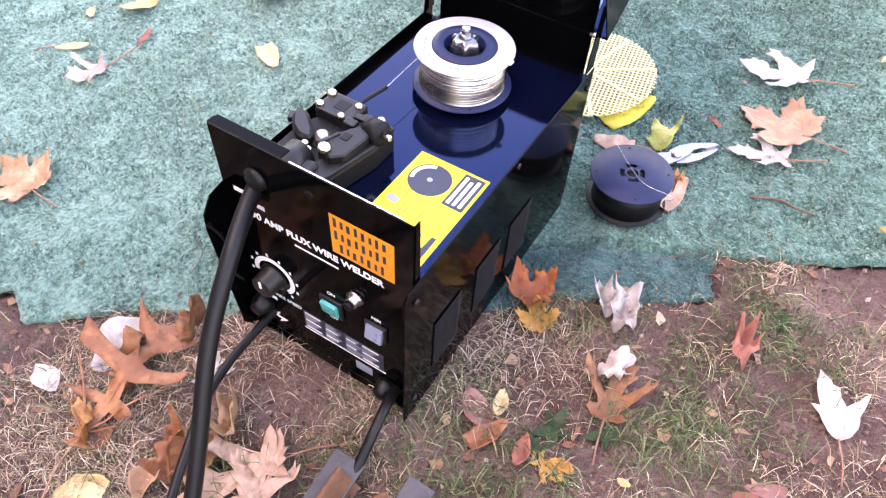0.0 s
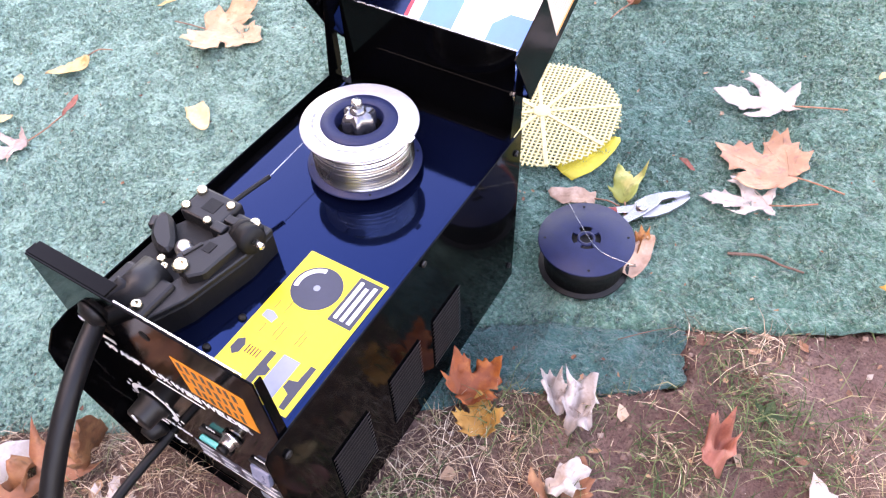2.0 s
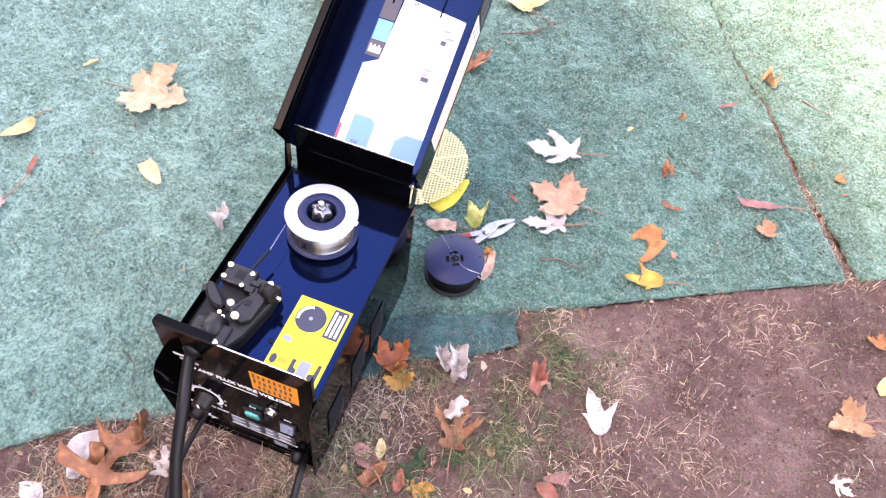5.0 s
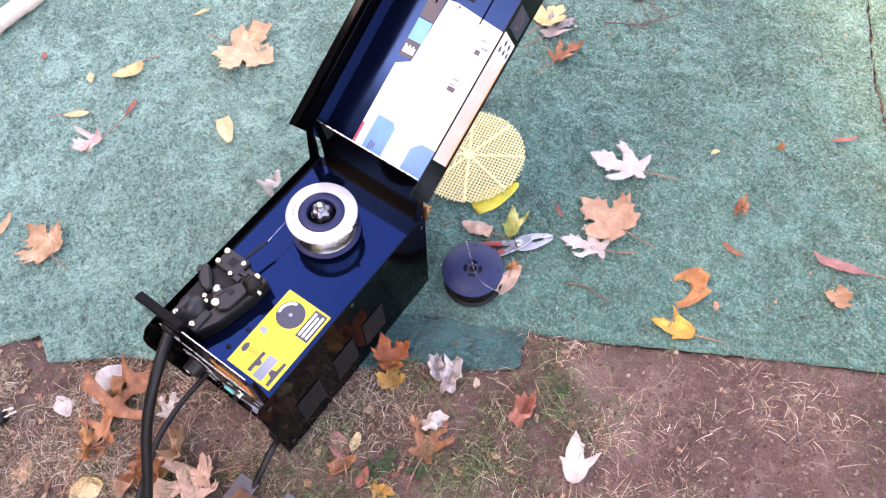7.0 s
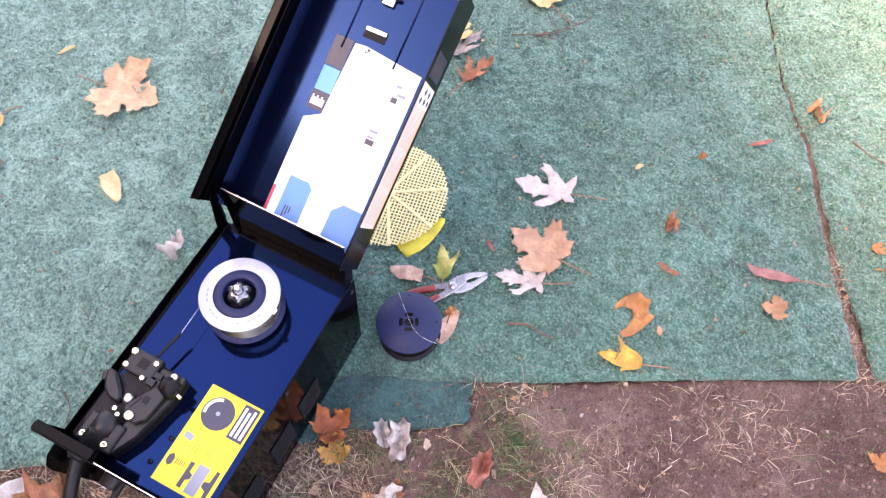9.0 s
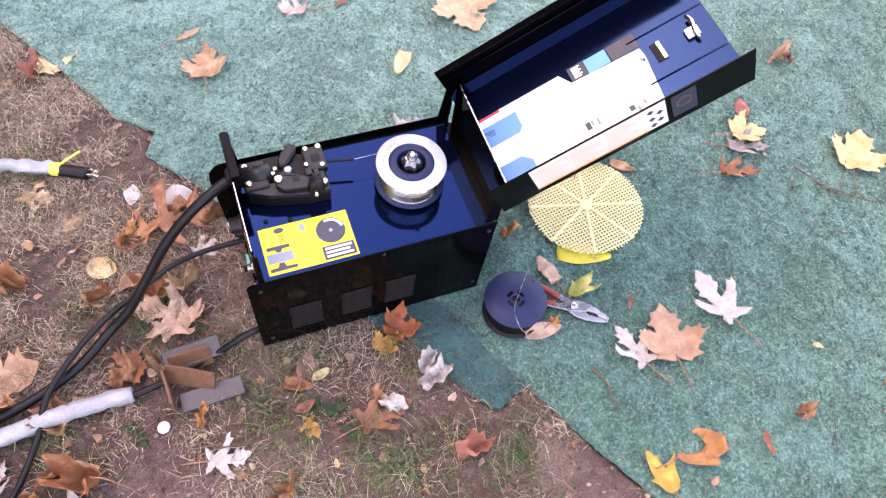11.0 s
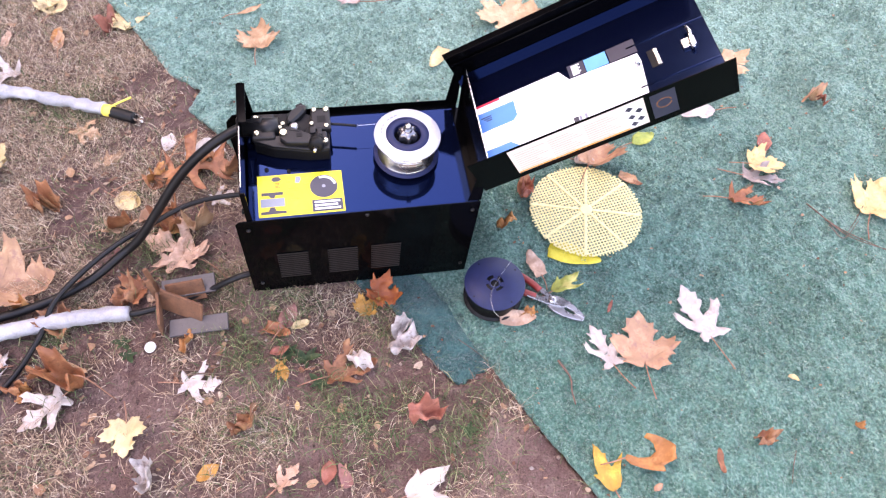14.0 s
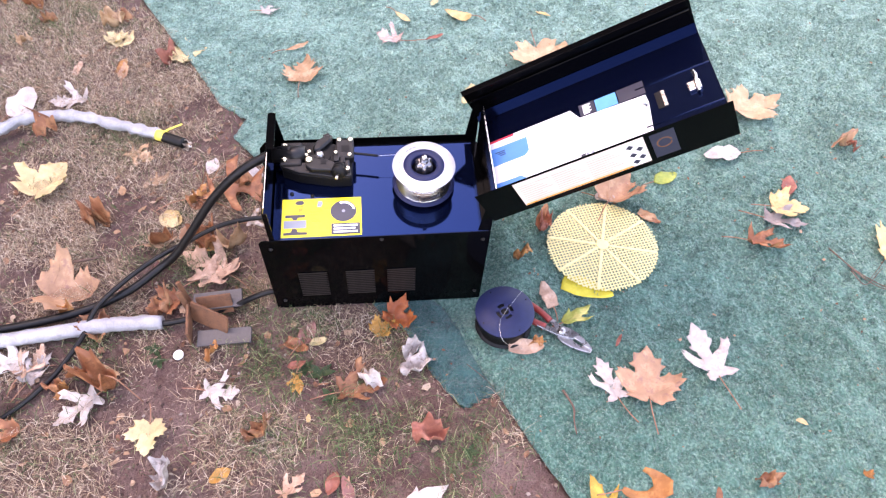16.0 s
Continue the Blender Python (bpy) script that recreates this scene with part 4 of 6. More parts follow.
    print_on("blue_panel", [(0.016, 0.006), (0.0598, 0.006), (0.0595, 0.074), (0.030, 0.074), (0.016, 0.060)], BLUEP, 0.0003)
    print_on("cyan_panel", rect(-0.080, -0.054, 0.208, 0.244), CYANP, 0.0001)
    print_on("dark_panel", rect(-0.081, -0.0555, 0.180, 0.207), INK, 0.0001)
    print_on("dark_panel", rect(-0.081, -0.0535, 0.246, 0.290), INK, 0.0001)
    for k, (x, y) in enumerate(((0.020, 0.165), (0.020, 0.174), (0.020, 0.183), (0.030, 0.232), (0.036, 0.243), (0.030, 0.254))):
        print_on("print_block", rect(x, x + 0.013 - 0.004 * (k % 2), y, y + 0.004 + 0.004 * (k % 3 == 0)), GREYINK if k % 3 else INK, 0.0003)
    for k in range(6):
        print_on("heading_bar", rect(-0.078 + 0.0035 * k, -0.0755 + 0.0035 * k, 0.186, 0.200 - 0.003 * (k % 2)), WHITE, 0.0004)
    for k in range(3):
        print_on("panel_line", rect(-0.050 + 0.004 * k, -0.048 + 0.004 * k, 0.022 + 0.004 * k, 0.040), INK, 0.0006)
    # slot and latch
    slot = part("latch_slot", box(-0.030, 0.004, 0.301, 0.317, zf, zf + 0.0012, 0.0004), DULL, lid)
    part("slot_plate", box(-0.029, 0.003, 0.311, 0.3165, zf + 0.0014, zf + 0.0030, 0.0004), STEEL, slot)
    part("latch_stud", turned([(0.0045, 0), (0.0045, 0.003), (0.0028, 0.005), (0.0028, 0.009)], seg=14, m=pose(-0.013, 0.283, zf)), STEEL, lid)
    catch = part("lid_catch", box(-0.022, -0.004, 0.352, 0.372, zf, zf + 0.006, 0.001), STEEL, lid, "bright steel spring catch")
    part("catch_bar", tube([(-0.040, 0.366, zf + 0.008), (-0.026, 0.368, zf + 0.012), (-0.010, 0.365, zf + 0.010), (0.002, 0.366, zf + 0.006)], 0.003, 10, 4), STEEL, catch)
    # warning strip outside
    mo = Matrix(((0, 0, 1, LX1), (1, 0, 0, 0), (0, 1, 0, 0), (0, 0, 0, 1)))
    warn = part("warning_sticker", slab(rect(0.062, 0.268, 0.012, LD - 0.004), mo, 0.0003), BEIGE, lid, "beige warning sticker with small print")
    mo2 = mo @ pose(0, 0, 0.0003)
    for r in range(9):
        for c in range(3):
            y = 0.068 + c * 0.055
            z = 0.018 + r * 0.0055
            part("print_line", slab(rect(y, y + 0.050 - 0.006 * ((r * 5 + c * 3) % 4), z, z + 0.0014), mo2, 0.0001), FAINT, warn)
    part("orange_margin", slab(rect(0.063, 0.240, 0.0125, 0.0155), mo2, 0.0001), ORANGE, warn)
    part("symbol_patch", slab(rect(0.238, 0.266, 0.014, LD - 0.006), mo2, 0.0001), PAPER, warn)
    for y, z in ((0.245, 0.060), (0.258, 0.050), (0.246, 0.040), (0.258, 0.030), (0.247, 0.022)):
        part("symbol", slab([(y - 0.006, z), (y, z - 0.006), (y + 0.006, z), (y, z + 0.006)], mo2 @ pose(0, 0, 0.0001), 0.0001), INK, warn)
    tag = part("round_sticker", slab(rect(0.276, 0.312, 0.014, LD - 0.008), mo, 0.0003), INK, lid)
    part("ring_print", slab(arc_band(0.294, 0.045, 0.0095, 0.0115, 10, 350), mo2, 0.0001), RUST, tag)
    part("hinge_pin", turned([(0.003, 0), (0.003, 0.010), (0.002, 0.011)], seg=12, m=pose(LX1 - 0.020, 0.386, 0.052, 0, 90, 0)), STEEL, w)
    return w


def build_wire_spool(m):
    s = empty("wire_spool", m, "spool of bright welding wire on the deck spindle", "wire spool")
    part("lower_flange", turned([(0.010, 0.008), (0.054, 0.008), (0.0555, 0.0095), (0.0545, 0.011), (0.010, 0.0115)], seg=56), SPOOLP, s)
    for a in (40, 130, 220, 310):
        part("flange_hole", slab(disc(0.0512 * math.cos(radians(a)), 0.0512 * math.sin(radians(a)), 0.0013, 10), pose(0, 0, 0.0111), 0.0002), DULL, s)
    wire = bmesh.new()
    prof = []
    for k in range(97):
        z = 0.0118 + 0.042 * k / 96
        prof.append((0.0472 + 0.00035 * (k % 2) + 0.00040 * math.sin(k * 0.9) + 0.0003 * math.sin(k * 2.3), z))
    part("wire_winding", turned([(0.030, 0.0117)] + prof + [(0.030, 0.0540)], seg=64, bm=wire, caps=False), WIRE, s, "tightly wound silver wire")
    part("hub_floor", turned([(0.0223, 0.0440), (0.0223, 0.0450)], seg=32), DULL, s)
    fl = part("upper_flange", turned([(0.0235, 0.0545), (0.054, 0.0545), (0.0550, 0.0555), (0.0545, 0.0568), (0.029, 0.0572), (0.0235, 0.0572)], seg=56, caps=False), FOIL, s, "glossy white upper flange with worn print")
    for k in range(16):
        a = radians(200 + 10 * k)
        q = box(-0.0026, 0.0026, -0.0010, 0.0010, 0.0574, 0.0576)
        bmesh.ops.transform(q, verts=q.verts, matrix=pose(0.043 * math.cos(a), 0.043 * math.sin(a), 0, 0, 0, math.degrees(a) + 90))
        if k % 4 != 3:
            part("flange_print", q, GREYINK, fl)
    part("flange_tab", box(0.050, 0.058, -0.004, 0.004, 0.0575, 0.0588, 0.0005), PAPER, fl)
    part("hub_ring", turned([(0.0222, 0.0572), (0.0358, 0.0575), (0.0352, 0.0586), (0.0232, 0.0590), (0.0222, 0.0580), (0.0222, 0.035)], seg=40, caps=False), SPOOLP, s)
    nb = bmesh.new()
    rings = []
    for z, k in ((0.046, 1.0), (0.0600, 1.0), (0.0640, 0.93), (0.0668, 0.78), (0.0680, 0.55)):
        rings.append([nb.verts.new(((0.0150 + 0.0020 * math.cos(radians(45 * j))) * k * math.cos(radians(7.5 * j)), (0.0150 + 0.0020 * math.cos(radians(45 * j))) * k * math.sin(radians(7.5 * j)), z)) for j in range(48)])
    for p, q in zip(rings, rings[1:]):
        for j in range(48):
            nb.faces.new((p[j], p[(j + 1) % 48], q[(j + 1) % 48], q[j]))
    nb.faces.new(rings[-1])
    n = part("star_nut", smooth(nb, 50), KNOB, s, "glossy dark lobed spindle nut")
    part("nut_crown", turned([(0.0080, 0.0676), (0.0075, 0.0695), (0.0055, 0.0725)], seg=20), KNOB, n)
    part("spindle_end", turned([(0.0052, 0.0725), (0.0052, 0.0785), (0.0040, 0.0800)], seg=6), STEEL, n)
    part("spindle", turned([(0.0085, 0.0), (0.0085, 0.0545)], seg=16), DULL, s)
    part("wire_end", tube([(-0.0465, 0.004, 0.034), (-0.0468, -0.040, 0.0326), (-0.047, -0.080, 0.0312)], 0.0004, 6, 6), WIRE, s)
    return s


def build_empty_spool(m):
    s = empty("empty_spool", m, "empty dark plastic wire spool lying on green carpet", "empty spool")
    # lower flange takes the blacker plastic: the shade on it put into colour
    part("lower_flange", turned([(0.014, 0.0), (0.0525, 0.0), (0.0535, 0.001), (0.0530, 0.0025), (0.014, 0.003)], seg=56), DULL, s)
    part("core", turned([(0.047, 0.003), (0.047, 0.045)], seg=48), DULL, s)
    # upper flange with a hub hole and four curved slots
    outer = turned([(0.0165, 0.045), (0.0535, 0.045), (0.0548, 0.0465), (0.0540, 0.048), (0.0165, 0.0482)], seg=64, caps=False)
    part("upper_flange", outer, SPOOLP, s)
    for k in range(4):
        a = 45 + 90 * k
        part("hub_spoke", slab(arc_band(0, 0, 0.0098, 0.0167, a - 16, a + 16, 8), pose(0, 0, 0.0452), 0.0028), SPOOLP, s)
    part("hub_ring", turned([(0.0075, 0.040), (0.0102, 0.040), (0.0102, 0.0482), (0.0075, 0.0482), (0.0075, 0.040)], seg=28, caps=False), SPOOLP, s)
    part("hub_well", turned([(0.0172, 0.0395), (0.0172, 0.0405)], seg=28), DULL, s)
    for a in (0, 90, 180, 270):
        part("rim_hole", slab(disc(0.047 * math.cos(radians(a)), 0.047 * math.sin(radians(a)), 0.0016, 10), pose(0, 0, 0.0482), 0.0002), DULL, s)
    part("wire_scrap", tube([(-0.020, 0.055, 0.030), (-0.018, 0.052, 0.0495), (-0.006, 0.020, 0.0495), (0.012, -0.018, 0.0495), (0.040, -0.036, 0.0495), (0.054, -0.030, 0.035), (0.048, -0.020, 0.020)], 0.0003, 6, 6), WIRE, s, "loose loop of thin steel wire")
    return s


def build_disc(m):
    s = empty("perforated_disc", m, "pale yellow perforated plastic disc lying on carpet", "plastic disc")
    rs = random.Random(12)
    R, cell, bar = 0.112, 0.0066, 0.0025
    bm = bmesh.new()
    k = int(R / cell) + 1
    for i in range(-k, k + 1):
        v = i * cell
        if abs(v) < R - 0.002:
            h = math.sqrt(R * R - v * v) + rs.uniform(-0.0012, 0.0016)
            for lo, hi, a in ((-h, h, 0), (-h, h, 1)):
                if a == 0:
                    box(v - bar / 2, v + bar / 2, lo, hi, 0.0012, 0.0030, bm=bm)
                else:
                    box(lo, hi, v - bar / 2, v + bar / 2, 0.0010, 0.0028, bm=bm)
    part("mesh", bm, MESHY, s, "fine square plastic mesh")
    for a in range(8):
        q = box(-0.0030, 0.0030, 0.010, R - 0.001, 0.0008, 0.0040, 0.0006)
        bmesh.ops.rotate(q, verts=q.verts, cent=(0, 0, 0), matrix=Matrix.Rotation(radians(45 * a + 20), 3, "Z"))
        part("rib", q, MESHY, s)
    part("hub", turned([(0.013, 0.0006), (0.013, 0.0040), (0.011, 0.0046), (0.001, 0.0046)], seg=28), MESHY, s)
    return s


def build_pliers(m):
    s = empty("pliers", m, "slip-joint pliers with red grips lying on carpet", "pliers")
    for side in (1, -1):
        jaw = [(-0.004, 0.011), (0.012, 0.015), (0.030, 0.0145), (0.050, 0.0095), (0.064, 0.004), (0.066, -0.0004), (0.048, -0.0002), (0.040, 0.0020), (0.028, 0.0020), (0.020, -0.003), (-0.004, -0.011), (-0.026, -0.015), (-0.044, -0.017), (-0.044, -0.009), (-0.022, -0.004), (-0.010, 0.002)]
        m2 = pose(0, 0, 0.006 if side > 0 else 0.0015)
        bm = slab([(x, y * side * 1.05) for x, y in jaw][:: side], m2, 0.006, bevel=0.0008)
        part("jaw", bm, CHROME, s, "worn chrome jaw")
        part("grip", tube([(-0.030, -0.008 * side, 0.008), (-0.055, -0.013 * side, 0.009), (-0.085, -0.014 * side, 0.009), (-0.110, -0.010 * side, 0.009)], 0.0062, 12, 6), RED, s, "dark red dipped grip")
    part("pivot", turned([(0.0075, 0.0), (0.0075, 0.014), (0.006, 0.0155), (0.002, 0.0155)], seg=20), CHROME, s)
    return s


def build_cable(name, label, points, radius, wobble=0.0, material=None):
    s = part(name, tube(points, radius, 14, 10, wobble=wobble), material or RUBBER)
    return tagged(s, label, "cable")


def build_plug_cord():
    s = empty("wrapped_plug_cord", pose(0, 0, 0), "mains cord in a white sleeve with black plug", "power cord")
    run = [(-0.142, -0.692, 0.016), (-0.254, -0.729, 0.018), (-0.357, -0.751, 0.018), (-0.432, -0.750, 0.020), (-0.476, -0.700, 0.022), (-0.489, -0.640, 0.022), (-0.485, -0.560, 0.020), (-0.452, -0.468, 0.018), (-0.405, -0.352, 0.018)]
    part("sleeve", tube(run, 0.0125, 16, 10, wobble=0.5), SLEEVE, s, "crinkled white plastic sleeve")
    part("cable_tie", tube([(-0.408, -0.360, 0.018), (-0.400, -0.341, 0.018)], 0.0135, 14, 3), TIE, s, "yellow tie round the sleeve end")
    part("tie_tail", tube([(-0.402, -0.344, 0.030), (-0.408, -0.322, 0.036), (-0.420, -0.300, 0.036)], 0.0022, 8, 5), TIE, s)
    d = Vector((0.043, 0.092, -0.004)).normalized()
    a = Vector((-0.402, -0.348, 0.018))
    pl = part("plug", tube([a, a + d * 0.02, a + d * 0.035, a + d * 0.058], 0.0125, 14, 5), RUBBER, s, "moulded black three-pin plug")
    side = d.cross(Vector((0, 0, 1))).normalized()
    for k, o in enumerate((-0.006, 0.006)):
        p = a + d * 0.067 + side * o + Vector((0, 0, 0.003))
        q = box(-0.0008, 0.0008, -0.009, 0.009, -0.003, 0.003)
        bmesh.ops.transform(q, verts=q.verts, matrix=Matrix.Translation(p) @ d.to_track_quat("Y", "Z").to_matrix().to_4x4())
        part("prong", q, STEEL, pl)
    e = a + d * 0.056 + Vector((0, 0, -0.005))
    part("earth_pin", tube([e, e + d * 0.02], 0.0024, 8, 3), STEEL, pl)
    return s


def build_scrap():
    s = empty("steel_scrap", pose(0.112, -0.155, 0.0, 0, 0, 0), "two rusty pieces of angle steel welded together", "scrap steel")

    def bar(name, a, b, wide, thick, up, material, label=""):
        a, b = Vector(a), Vector(b)
        m = Matrix.Translation((a + b) / 2) @ (b - a).to_track_quat("Y", "Z").to_matrix().to_4x4() @ pose(0, 0, 0, 0, up, 0)
        h = (b - a).length / 2
        bm = box(-wide / 2, wide / 2, -h, h, -thick / 2, thick / 2, 0.0014)
        bmesh.ops.transform(bm, verts=bm.verts, matrix=m)
        return part(name, bm, material, s, label)

    bar("flat_bar", (0.033, -0.036, 0.012), (0.029, 0.065, 0.010), 0.032, 0.006, 10, SCALE, "grey scaled steel bar end")
    bar("flat_bar", (-0.040, -0.050, 0.024), (-0.046, 0.044, 0.026), 0.036, 0.006, 16, SCALE, "grey scaled steel bar end")
    bar("angle_leg", (-0.019, -0.052, 0.034), (0.042, -0.046, 0.026), 0.052, 0.005, 82, RUST, "rust-brown upright leg")
    bar("angle_leg", (-0.017, -0.048, 0.036), (0.020, 0.024, 0.030), 0.044, 0.005, 70, RUST)
    bar("angle_leg", (-0.030, -0.040, 0.026), (-0.034, 0.026, 0.028), 0.040, 0.005, 62, RUST)
    bar("stub", (-0.020, -0.054, 0.020), (-0.024, -0.056, 0.088), 0.010, 0.006, 0, RUST, "short upright rusted stub")
    bar("stub", (-0.050, -0.062, 0.010), (-0.054, -0.066, 0.078), 0.009, 0.006, 0, RUST)
    return s


# ---- leaves ----
HALF = {
    "maple": [(0.0, 0.0), (0.07, -0.08), (0.20, -0.15), (0.27, -0.09), (0.45, -0.07), (0.39, 0.03), (0.42, 0.10), (0.57, 0.14), (0.53, 0.22), (0.70, 0.36), (0.60, 0.40), (0.63, 0.50), (0.48, 0.48), (0.40, 0.53), (0.33, 0.47), (0.23, 0.44), (0.25, 0.54), (0.36, 0.64), (0.27, 0.68), (0.28, 0.79), (0.16, 0.80), (0.11, 0.90), (0.0, 1.0)],
    "silver": [(0.0, 0.0), (0.10, -0.01), (0.20, -0.06), (0.35, -0.05), (0.27, 0.05), (0.15, 0.13), (0.24, 0.22), (0.37, 0.28), (0.42, 0.36), (0.54, 0.42), (0.60, 0.58), (0.49, 0.54), (0.46, 0.62), (0.36, 0.50), (0.24, 0.43), (0.12, 0.39), (0.14, 0.52), (0.27, 0.64), (0.19, 0.68), (0.23, 0.80), (0.12, 0.82), (0.08, 0.92), (0.0, 1.0)],
    "oak": [(0.0, 0.0), (0.04, 0.06), (0.06, 0.17), (0.20, 0.14), (0.36, 0.19), (0.25, 0.23), (0.07, 0.27), (0.06, 0.38), (0.20, 0.42), (0.38, 0.46), (0.50, 0.60), (0.34, 0.57), (0.17, 0.52), (0.06, 0.53), (0.06, 0.66), (0.20, 0.75), (0.30, 0.92), (0.19, 0.86), (0.10, 0.85), (0.05, 0.90), (0.0, 1.0)],
    "oval": [(0.0, 0.0), (0.12, 0.07), (0.25, 0.25), (0.31, 0.45), (0.27, 0.65), (0.15, 0.86), (0.0, 1.0)],
    "strip": [(0.0, 0.0), (0.05, 0.09), (0.10, 0.30), (0.12, 0.5), (0.10, 0.75), (0.05, 0.93), (0.0, 1.0)],
    "strip2": [(0.0, 0.0), (0.20, 0.02), (0.25, 0.30), (0.20, 0.62), (0.07, 0.95), (0.0, 1.0)],
    "crumple": [(0.0, 0.0), (0.16, -0.02), (0.30, 0.10), (0.26, 0.25), (0.42, 0.42), (0.30, 0.56), (0.34, 0.76), (0.16, 0.82), (0.0, 1.0)],
}
LOBES = {"maple": [(0, 0.96), (0.6, 0.38), (0.46, 0.08), (0.48, 0.6)], "silver": [(0, 0.96), (0.53, 0.52), (0.32, -0.05)], "oak": [(0, 0.95), (0.44, 0.55), (0.32, 0.18)], "oval": [(0, 0.95)], "strip": [(0, 0.95)], "strip2": [(0, 0.9)], "crumple": [(0, 0.9)], "twolobe": [(0, 0.95), (0.46, 0.55)], "hook": [(0.28, 0.45)]}


def ground_at(x, y):
    ax, ay = np.array([x]), np.array([y])
    if on_carpet(ax, ay)[0]:
        return float(carpet_height(ax, ay)[0]) + 0.0055
    return float(soil_height(ax, ay)[0]) + 0.006


def leaf(kind, colour, x, y, turn, size, curl, label, stem=0.5, seed=0):
    """A fallen leaf: its blade's foot at (x, y), its tip towards turn (degrees from +y), size metres long."""
    rs = random.Random(seed * 7 + 3)
    curl = min(1.15, curl * (2.3 if kind == "crumple" else 1.35))
    if kind == "hook":
        out = [(0.0, 0.0), (0.14, 0.02), (0.34, 0.16), (0.58, 0.40), (0.64, 0.52), (0.50, 0.58), (0.52, 0.84), (0.26, 1.0), (0.0, 0.93), (-0.24, 0.68), (-0.20, 0.60), (0.0, 0.72), (0.16, 0.66), (0.20, 0.50), (0.10, 0.28), (-0.06, 0.12)]
    elif kind == "twolobe":
        out = [(0.0, 0.0), (0.12, 0.02), (0.22, 0.12), (0.28, 0.28), (0.40, 0.42), (0.52, 0.62), (0.36, 0.54), (0.20, 0.46), (0.17, 0.58), (0.19, 0.74), (0.11, 0.78), (0.06, 0.90), (0.0, 1.0), (-0.08, 0.82), (-0.15, 0.60), (-0.16, 0.42), (-0.28, 0.44), (-0.20, 0.30), (-0.16, 0.14), (-0.09, 0.03)]
    else:
        half = HALF[kind]
        wide = rs.uniform(0.85, 1.08) * (0.92 if kind == "silver" else 0.98 if kind == "maple" else 1.0)
        out = [(px * wide, py) for px, py in half] + [(-px * wide * rs.uniform(0.85, 1.1), py + rs.uniform(-0.03, 0.03)) for px, py in half[-2:0:-1]]
    edge = []
    for k, (a, b) in enumerate(zip(out, out[1:] + out[:1])):
        edge.append(Vector(a))
        mid = (Vector(a) + Vector(b)) / 2
        edge.append(mid + Vector((rs.uniform(-1, 1), rs.uniform(-1, 1))) * 0.010)
    n = len(edge)
    pts = list(edge)
    step = 0.09
    for i in range(-8, 9):
        for j in range(-2, 13):
            pts.append(Vector((i * step + 0.05 * (j % 2), j * step)))
    from mathutils import geometry
    vs, _, fs, *_ = geometry.delaunay_2d_cdt(pts, [(k, (k + 1) % n) for k in range(n)], [], 1, 0.001)
    off = Vector((rs.uniform(0, 40), rs.uniform(0, 40), rs.uniform(0, 40)))
    fold, bend, roll = rs.uniform(0.25, 0.9) * curl, rs.uniform(-0.4, 0.9) * curl, rs.uniform(-0.8, 0.8) * curl
    rough = 0.22 * curl + (0.45 * curl if kind == "crumple" else 0.0)

    def lift(p):
        z = fold * abs(p.x) + bend * (p.y - 0.4) ** 2 + roll * p.x * p.y
        z += 1.1 * curl * max(0.0, math.hypot(p.x, p.y - 0.4) - 0.38) ** 1.5
        z += rough * noise.noise(Vector((p.x * 3, p.y * 3, 0)) + off) + (0.012 + 0.05 * curl) * noise.noise(Vector((p.x * 9, p.y * 9, 0)) + off)
        return z

    used = sorted({k for f in fs for k in f})
    lows = sorted(lift(vs[k]) for k in used)
    low = lows[len(lows) // 12]

    def place(p, up=0.0):
        squeeze = (1.0 - 0.25 * curl * abs(p.x)) * (0.72 if kind == "crumple" else 1.0)
        return Vector((p.x * size * squeeze, p.y * size, max(0.0, lift(p) - low) * size * 1.25 + up))

    bm = bmesh.new()
    top = {k: bm.verts.new(place(vs[k])) for k in used}
    for f in fs:
        bm.faces.new([top[k] for k in f])
    bmesh.ops.recalc_face_normals(bm, faces=bm.faces[:])
    bmesh.ops.solidify(bm, geom=bm.faces[:], thickness=0.0004)
    for f in bm.faces:
        f.smooth = True
    t = empty("leaf", pose(x, y, ground_at(x, y), 0, 0, turn), label, "leaf", "fallen leaves")
    part("blade", bm, LEAF[colour], t)
    veins = bmesh.new()
    for lx, ly in LOBES[kind]:
        for sgn in ((1, -1) if lx and kind not in ("twolobe", "hook") else (1,)):
            ways = [Vector((sgn * lx * s, ly * s)) for s in (0.0, 0.2, 0.4, 0.6, 0.8, 0.93)]
            row = []
            for k, p in enumerate(ways):
                wdt = 0.010 * (1 - 0.15 * k)
                q = Vector((ly, -sgn * lx)).normalized() * wdt
                row.append((veins.verts.new(place(p - q, 0.0003)), veins.verts.new(place(p, 0.0007)), veins.verts.new(place(p + q, 0.0003))))
            for a, b in zip(row, row[1:]):
                veins.faces.new((a[0], a[1], b[1], b[0]))
                veins.faces.new((a[1], a[2], b[2], b[1]))
    part("venation", veins, LEAF[colour], t)
    if stem > 0:
        base = place(Vector((0, 0)))
        sx = rs.uniform(-0.25, 0.25)
        ln = stem * size * (1.25 if kind in ("maple", "silver", "twolobe") else 1.0)
        part("stem", tube([base + Vector((0, 0.02 * size, 0.0006)), base + Vector((sx * ln * 0.3, -ln * 0.5, 0.002)), Vector((sx * ln, -ln, 0.002))], 0.0011, 6, 4), STEM, t)
    return t


